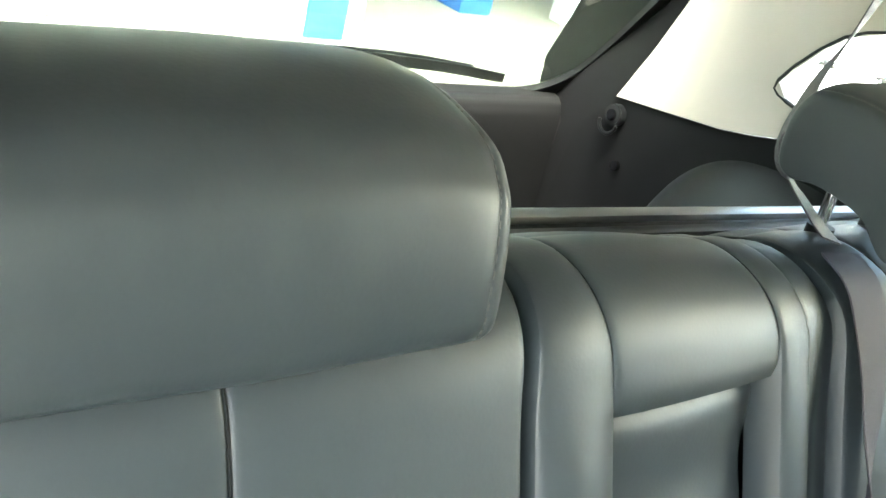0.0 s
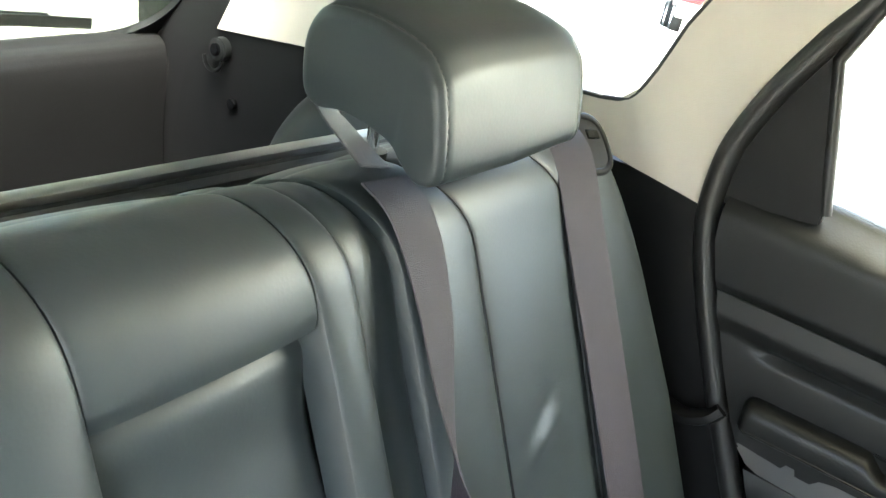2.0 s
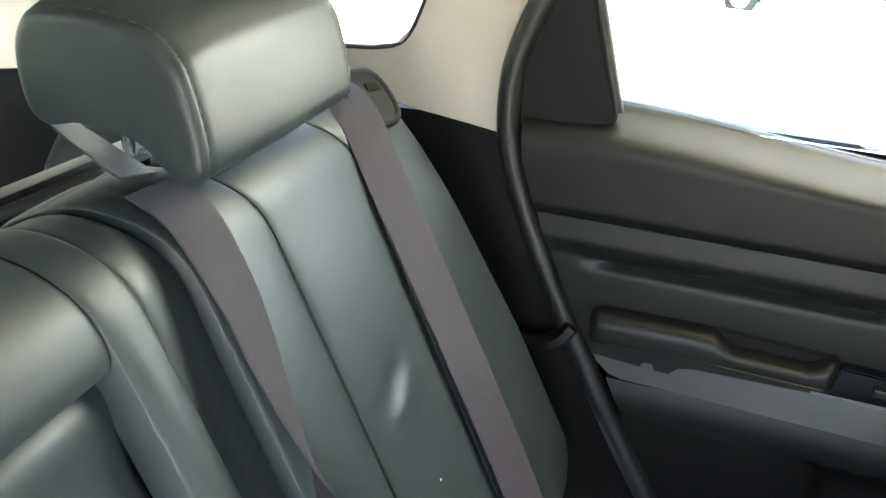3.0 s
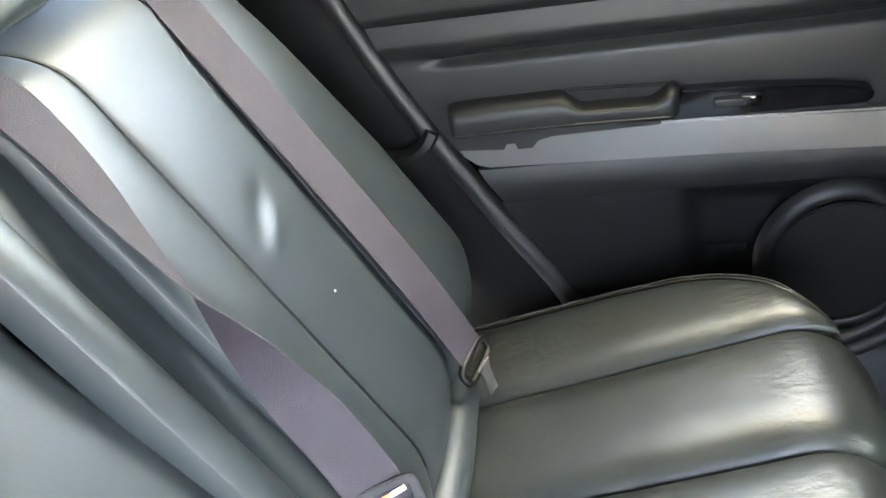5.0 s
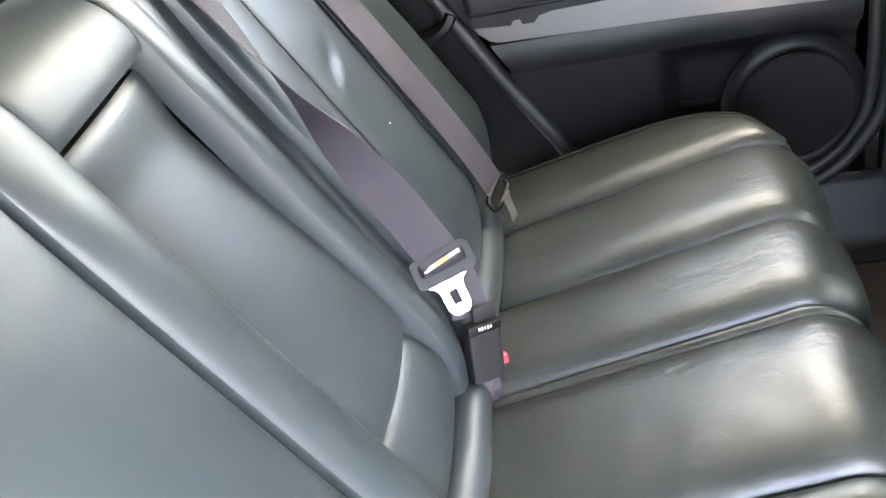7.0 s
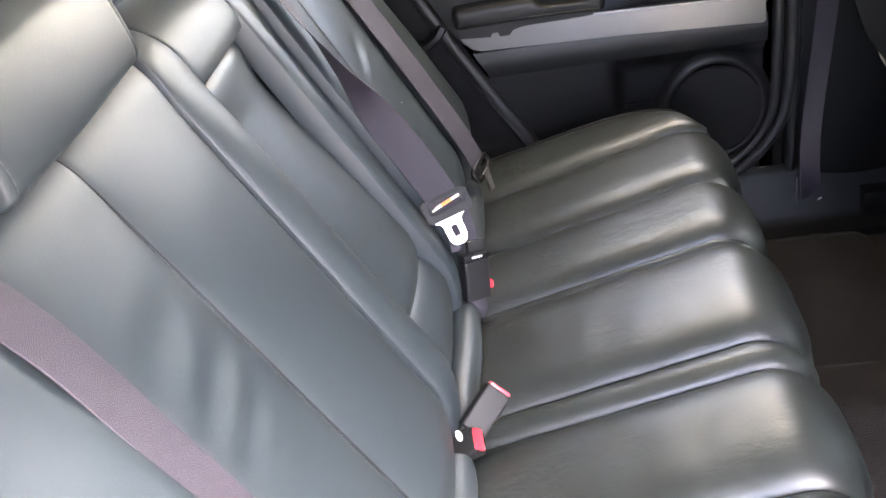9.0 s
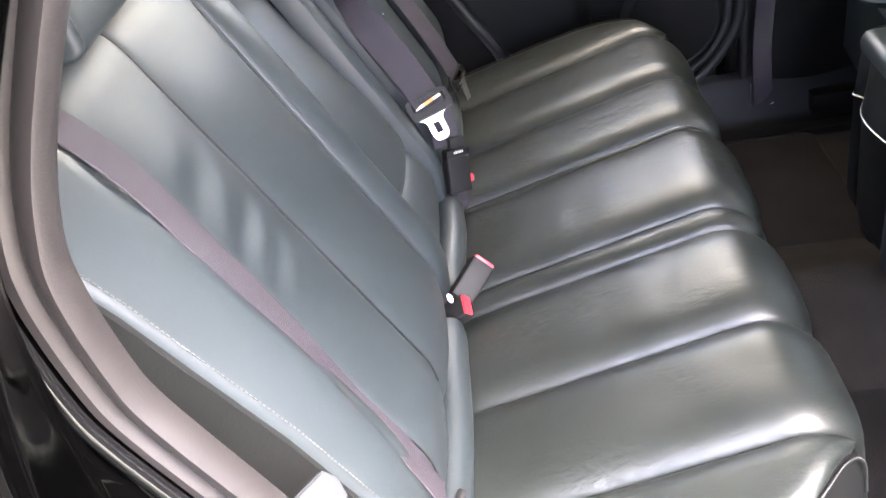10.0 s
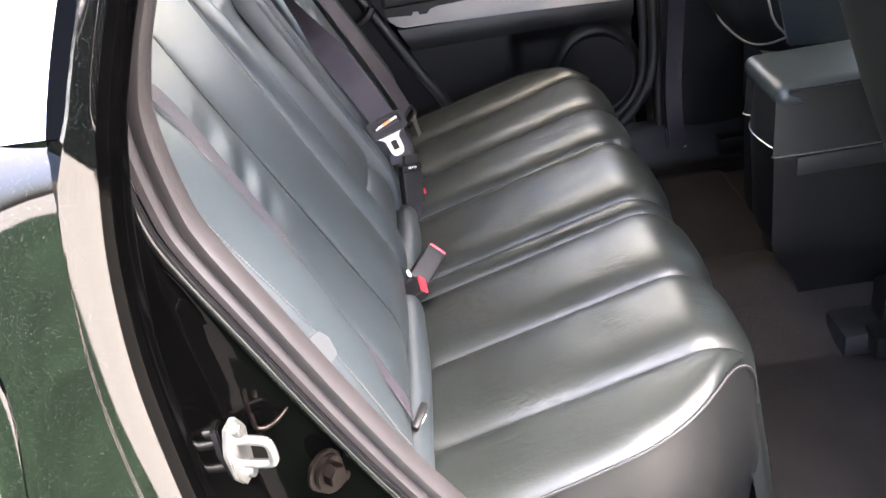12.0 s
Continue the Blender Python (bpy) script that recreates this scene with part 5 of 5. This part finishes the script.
sweep("split_line", [Vector(cons_up(k / 36, 0)) + Vector((0, 0.001, -0.002)) for k in range(37)], ring(0.0013, 6), SILVER, console, "pale metal split line", side=(0, 0, 1))
lid = bmesh.new()
bmesh.ops.create_cube(lid, size=1)
bmesh.ops.scale(lid, vec=(0.158, 0.50, 0.036), verts=lid.verts)
bmesh.ops.bevel(lid, geom=lid.edges[:], offset=0.019, segments=6, profile=0.55, affect="EDGES")
bmesh.ops.translate(lid, vec=(0.023, -0.847, 0.803), verts=lid.verts)
part("lid", lid, LEATHER, console, "padded black leather console lid")
prism("lid_skirt", [(-0.612, 0.806), (-0.638, 0.794), (-0.650, 0.782), (-0.662, 0.771), (-0.72, 0.764), (-1.05, 0.764), (-1.05, 0.815), (-0.612, 0.815)], (-0.0585, -0.045), VINYL, console, "wavy lower edge of the lid", bevel=0.003)
box("tray", (0.006, 0.17, 0.032), (-0.059, -0.715, 0.688), GREY_PLASTIC, console, 0.003, "grey rear tray face")
box("core", (0.12, 0.45, 0.42), (0.045, -1.02, 0.58), PLASTIC, console, 0.01)

pillar = thing("b_pillar", "black plastic centre pillar trim by the far front seat", "pillar trim", kind="structure")
slab("lower_trim", lambda u, w: (0.678 + 0.016 * (1 - ease(0, 0.2, u)) - 0.01 * math.sin(math.pi * u), -0.598 - 0.27 * u, 0.40 + 0.75 * w), 14, 14, (0.02, 0, 0), PLASTIC, pillar)
slab("upper_trim", lambda u, w: (0.672 - 0.10 * w, -0.64 - 0.15 * u, 1.15 + 0.36 * w), 8, 8, (0.02, 0, 0), BEIGE, pillar)
sweep("pillar_seal", [(0.686, -0.606, 0.42 + 0.9 * k / 12) for k in range(13)], ring(0.011, 8), RUBBER, pillar, side=(1, 0, 0))
fb = thing("seat_belt", "dark plum front seat belt running down the centre pillar", "seat belt", "front seat belts")
sweep("webbing", smooth_path([(0.640, -0.66, 1.15), (0.646, -0.645, 0.80), (0.650, -0.632, 0.55), (0.652, -0.640, 0.405)], 6), strap(0.047, 0.0016), WEBBING, fb, side=(-0.5, 1, 0))
sweep("anchor", [(0.652, -0.612, 0.45), (0.651, -0.612, 0.40), (0.650, -0.632, 0.385), (0.650, -0.66, 0.40)], ring(0.0016, 8), STEEL, fb, "bare steel anchor wire", side=(1, 0, 0))
tagged(box("floor_bracket", (0.045, 0.062, 0.026), (0.665, -0.735, 0.368), GREY_PLASTIC, None, 0.006), "brownish grey plastic bracket on the floor below the belt", "bracket")
tagged(slab("pillar_near", lambda u, w: (-0.69 + 0.13 * w * w, -0.68 - 0.16 * u, 0.40 + 1.12 * w), 6, 14, (-0.03, 0, 0), PLASTIC), "black plastic near centre pillar trim", "pillar trim", kind="structure")

# unseen dashboard, front doors and dark glass, added to close the cabin ahead of the seats and dim its light
tagged(slab("windscreen", lambda u, w: (-0.70 + 1.40 * u, -2.04 + 0.36 * w - 0.06 * (1 - (2 * u - 1) ** 2), 0.99 + 0.51 * w), 12, 6, (0, -0.005, 0), TINTED), "unseen raked windscreen, darkly tinted to dim light from ahead", "windscreen", kind="structure")
tagged(slab("dashboard", lambda u, w: (-0.72 + 1.44 * u, -1.72 + 0.16 * math.sin(math.pi * w) - 0.30 * ease(0.75, 1.0, w), 0.34 + 0.66 * w), 20, 20, (0, -0.05, 0), PLASTIC), "unseen black plastic dashboard, added to close off light from ahead", "dashboard", kind="structure")
tagged(slab("front_floor", lambda u, w: (-0.72 + 1.44 * u, -1.18 - 0.62 * w, 0.345), 6, 6, (0, 0, -0.03), CARPET), "dark carpeted front footwell floor", "car floor", kind="structure")
for s_ in (-1, 1):
    tagged(slab("front_window", lambda u, w: (s_ * (0.715 - 0.10 * w), -0.86 - 0.92 * u, 1.09 + 0.41 * w), 4, 4, (s_ * 0.004, 0, 0), TINTED), "unseen front side window, darkly tinted to dim light from ahead", "window", kind="structure")
    tagged(slab("front_door", lambda u, w: (s_ * (0.70 + 0.03 * math.sin(math.pi * w)), -0.86 - 0.95 * u, 0.34 + 0.74 * w), 8, 8, (s_ * 0.06, 0, 0), PLASTIC), "unseen closed front door, added to keep light out of the footwell", "car door", kind="structure")

# floor mats
def floor_mat(x0, x1, y0, y1, label, shape=None):
    m = thing("floor_mat", label, "floor mat", "floor mats")
    r = 0.03
    out = list(shape or ())
    for cx, cy, a0 in () if shape else ((x1 - r, y1 - r, 0), (x0 + r, y1 - r, 90), (x0 + r, y0 + r, 180), (x1 - r, y0 + r, 270)):
        out += [(cx + r * math.cos(radians(a0 + k * 15)), cy + r * math.sin(radians(a0 + k * 15))) for k in range(7)]
    prism("mat_body", out, (0.352, 0.358), MAT, m, axis="z")
    sweep("binding", [(a, b, 0.358) for a, b in out], ring(0.0035, 6), CARPET, m, "stitched edge binding", side=(0, 0, 1), closed=True)
floor_mat(-0.56, -0.045, -0.72, -0.36, "charcoal carpet floor mat behind the near front seat",
          [(-0.05, -0.495), (-0.07, -0.476), (-0.54, -0.476), (-0.56, -0.495), (-0.56, -0.76), (-0.54, -0.78), (-0.15, -0.78), (-0.135, -0.77), (-0.13, -0.69), (-0.115, -0.68), (-0.04, -0.68), (-0.03, -0.665)])
floor_mat(0.22, 0.58, -0.72, -0.36, "charcoal carpet floor mat behind the far front seat")

# ---------- outside ----------
def fall(x):
    """The yard is level round the car and falls away gently beyond the far side; its far pale rise is added to hide the
    dark sky below the horizon.
    """
    return -0.158 * max(0.0, min(x, 150.0) - 6.0) + 34.0 * ease(150, 190, x)


tagged(slab("ground", lambda u, w: (-100 + 106 * min(1, u * 2) + 414 * max(0, u * 2 - 1), -250 + 500 * w, fall(-100 + 106 * min(1, u * 2) + 414 * max(0, u * 2 - 1))), 160, 20, (0, 0, -0.2), CONCRETE), "pale worn concrete yard falling away to one side", "ground", kind="structure")
# Unseen strip, sized so the wing mirrors green and its lip mirrors concrete.
tagged(box("grass_verge", (5.0, 30.5, 0.06), (-3.7, 14.70, 0.0), GRASS, None, 0), "unseen strip of rough green grass, placed for its reflection in the wing", "grass", kind="stuff")

def truck(x, y, rot):
    t = thing("truck", "red lorry parked in the yard", "truck")
    M = pose(x, y, fall(x), 0, 9, rot)
    part("cab", box_bm((1.9, 2.3, 1.7), (0, 0, 1.55), 0.12, 3, M), RED_PAINT, t)
    part("windscreen", box_bm((0.06, 1.9, 0.75), (-0.95, 0, 1.85), 0.02, 2, M), DARK_GLASS, t)
    part("bumper", box_bm((0.25, 2.3, 0.4), (-1.0, 0, 0.62), 0.06, 2, M), WHITE, t)
    part("load_bed", box_bm((4.0, 2.3, 1.1), (3.0, 0, 1.5), 0.05, 2, M), RED_PAINT, t)
    part("chassis", box_bm((5.8, 0.9, 0.25), (1.9, 0, 0.75), 0.03, 1, M), TYRE, t)
    for dx in (-0.1, 2.6, 4.1):
        for dy in (-1, 1):
            wh = part("wheel", disc_bm(0.45, 0.28, M @ Matrix.Translation((dx, dy, 0.45)) @ pose(0, 0, 0, 90, 0, 0), 28, 0.04), TYRE, t)
            part("rim", disc_bm(0.24, 0.30, M @ Matrix.Translation((dx, dy, 0.45)) @ pose(0, 0, 0, 90, 0, 0), 20, 0.02), WHITE, wh)
    return t


def parked_car(x, y, rot, paint, label):
    c = thing("car", label, "car", "parked cars")
    M = pose(x, y, fall(x), 0, 0, rot)
    prof = [(-2.1, 0.35), (-2.15, 0.62), (-1.95, 0.78), (-1.1, 0.90), (-0.45, 1.36), (0.85, 1.40), (1.55, 1.02), (2.05, 0.92), (2.12, 0.5), (2.0, 0.32)]
    prism("body", prof, (-0.84, 0.84), paint, c, axis="y", bevel=0.05, m=M)
    prism("side_glass", [(-0.95, 0.93), (-0.40, 1.28), (0.80, 1.32), (1.35, 1.00)], (-0.845, 0.845), DARK_GLASS, c, axis="y", bevel=0.01, m=M)
    for dx in (-1.3, 1.3):
        for dy in (-0.78, 0.78):
            wh = part("wheel", disc_bm(0.32, 0.2, M @ Matrix.Translation((dx, dy, 0.32)) @ pose(0, 0, 0, 90, 0, 0), 28, 0.03), TYRE, c)
            part("rim", disc_bm(0.20, 0.215, M @ Matrix.Translation((dx, dy, 0.32)) @ pose(0, 0, 0, 90, 0, 0), 20, 0.02), WHITE, wh)
    return c


truck(24.5, 7.6, 24)
parked_car(19.3, -0.9, 80, WHITE, "white saloon car parked in the yard")
for k in range(6):
    parked_car(151.5 + 1.15 * k, 87 - 5.6 * k, 100, (PAINT, WHITE, PAINT, WHITE, PAINT, WHITE)[k], "car parked far off across the yard")
fence = thing("fence", "low dark fence far across the yard", "fence")
for k in range(24):
    x, y = 151.0 + 0.25 * k, 88 - 1.25 * k
    box("post", (0.12, 0.12, 1.3), (x, y, fall(x) + 0.65), PLASTIC, fence, 0)
sweep("rail", [(151.0 + 0.25 * k, 88 - 1.25 * k, fall(151.0 + 0.25 * k) + 1.1) for k in range(24)], ring(0.12, 6), PLASTIC, fence, side=(0, 0, 1))

stall = thing("kiosk", "pale blue and white painted metal kiosk behind the car", "kiosk")
box("wall", (4.4, 2.6, 2.8), (0.35, 5.9, 1.4), WHITE, stall, 0.03)
box("blue_band", (0.26, 0.03, 2.8), (2.28, 4.59, 1.4), BLUE, stall, 0.005, "blue painted band")
rack = thing("storage_rack", "white steel storage rack with blue bin in the yard", "rack")
for px_, py_ in ((5.15, 5.6), (5.9, 5.65), (5.3, 6.6), (6.05, 6.65)):
    box("post", (0.16, 0.16, 2.4), (px_, py_, 1.2), WHITE, rack, 0.01)
for z in (0.35, 1.2, 2.0):
    box("shelf", (0.95, 1.2, 0.06), (5.6, 6.1, z), WHITE, rack, 0.01)
tagged(box("bin", (0.32, 0.32, 1.0), (4.15, 5.7, 0.5), BLUE, None, 0.02), "blue painted steel post in the yard", "post")
# Unseen roof, added to darken the rear yard and what the seat tops mirror.
tagged(box("shade_roof", (11.5, 13, 0.3), (3.2, 8.9, 3.4), SHADE_ROOF, None, 0), "unseen flat dark roof added to shade the yard behind the car", "roof", kind="structure")
tagged(box("backdrop_wall", (36, 0.4, 5), (-6, 16, 2.5), CONCRETE, None, 0), "long pale workshop wall across the yard", "wall", kind="structure")


# ---------- outer skin of the car ----------
shell = thing("car_body", "black outer body skin of the parked car", "car body", kind="structure")
slab("roof_skin", lambda u, w: (-0.78 + 1.54 * u, -1.7 + 2.3 * w, 1.505 + 0.085 * math.sin(math.pi * u) - 0.05 * ease(0.7, 1, w)), 20, 16, (0, 0, 0.012), PAINT, shell)
slab("far_wing", lambda u, w: (0.80 - 0.04 * ease(0.85, 1, w) + 0.03 * math.sin(math.pi * w), 0.16 + 0.80 * u, 0.30 + 0.78 * w), 12, 12, (-0.02, 0, 0), PAINT, shell)
slab("tail_skin", lambda u, w: (-0.80 + 1.60 * u, 1.04 + 0.05 * math.sin(math.pi * w) - 0.06 * (2 * u - 1) ** 2, 0.32 + 0.66 * w), 16, 10, (0, -0.02, 0), PAINT, shell)
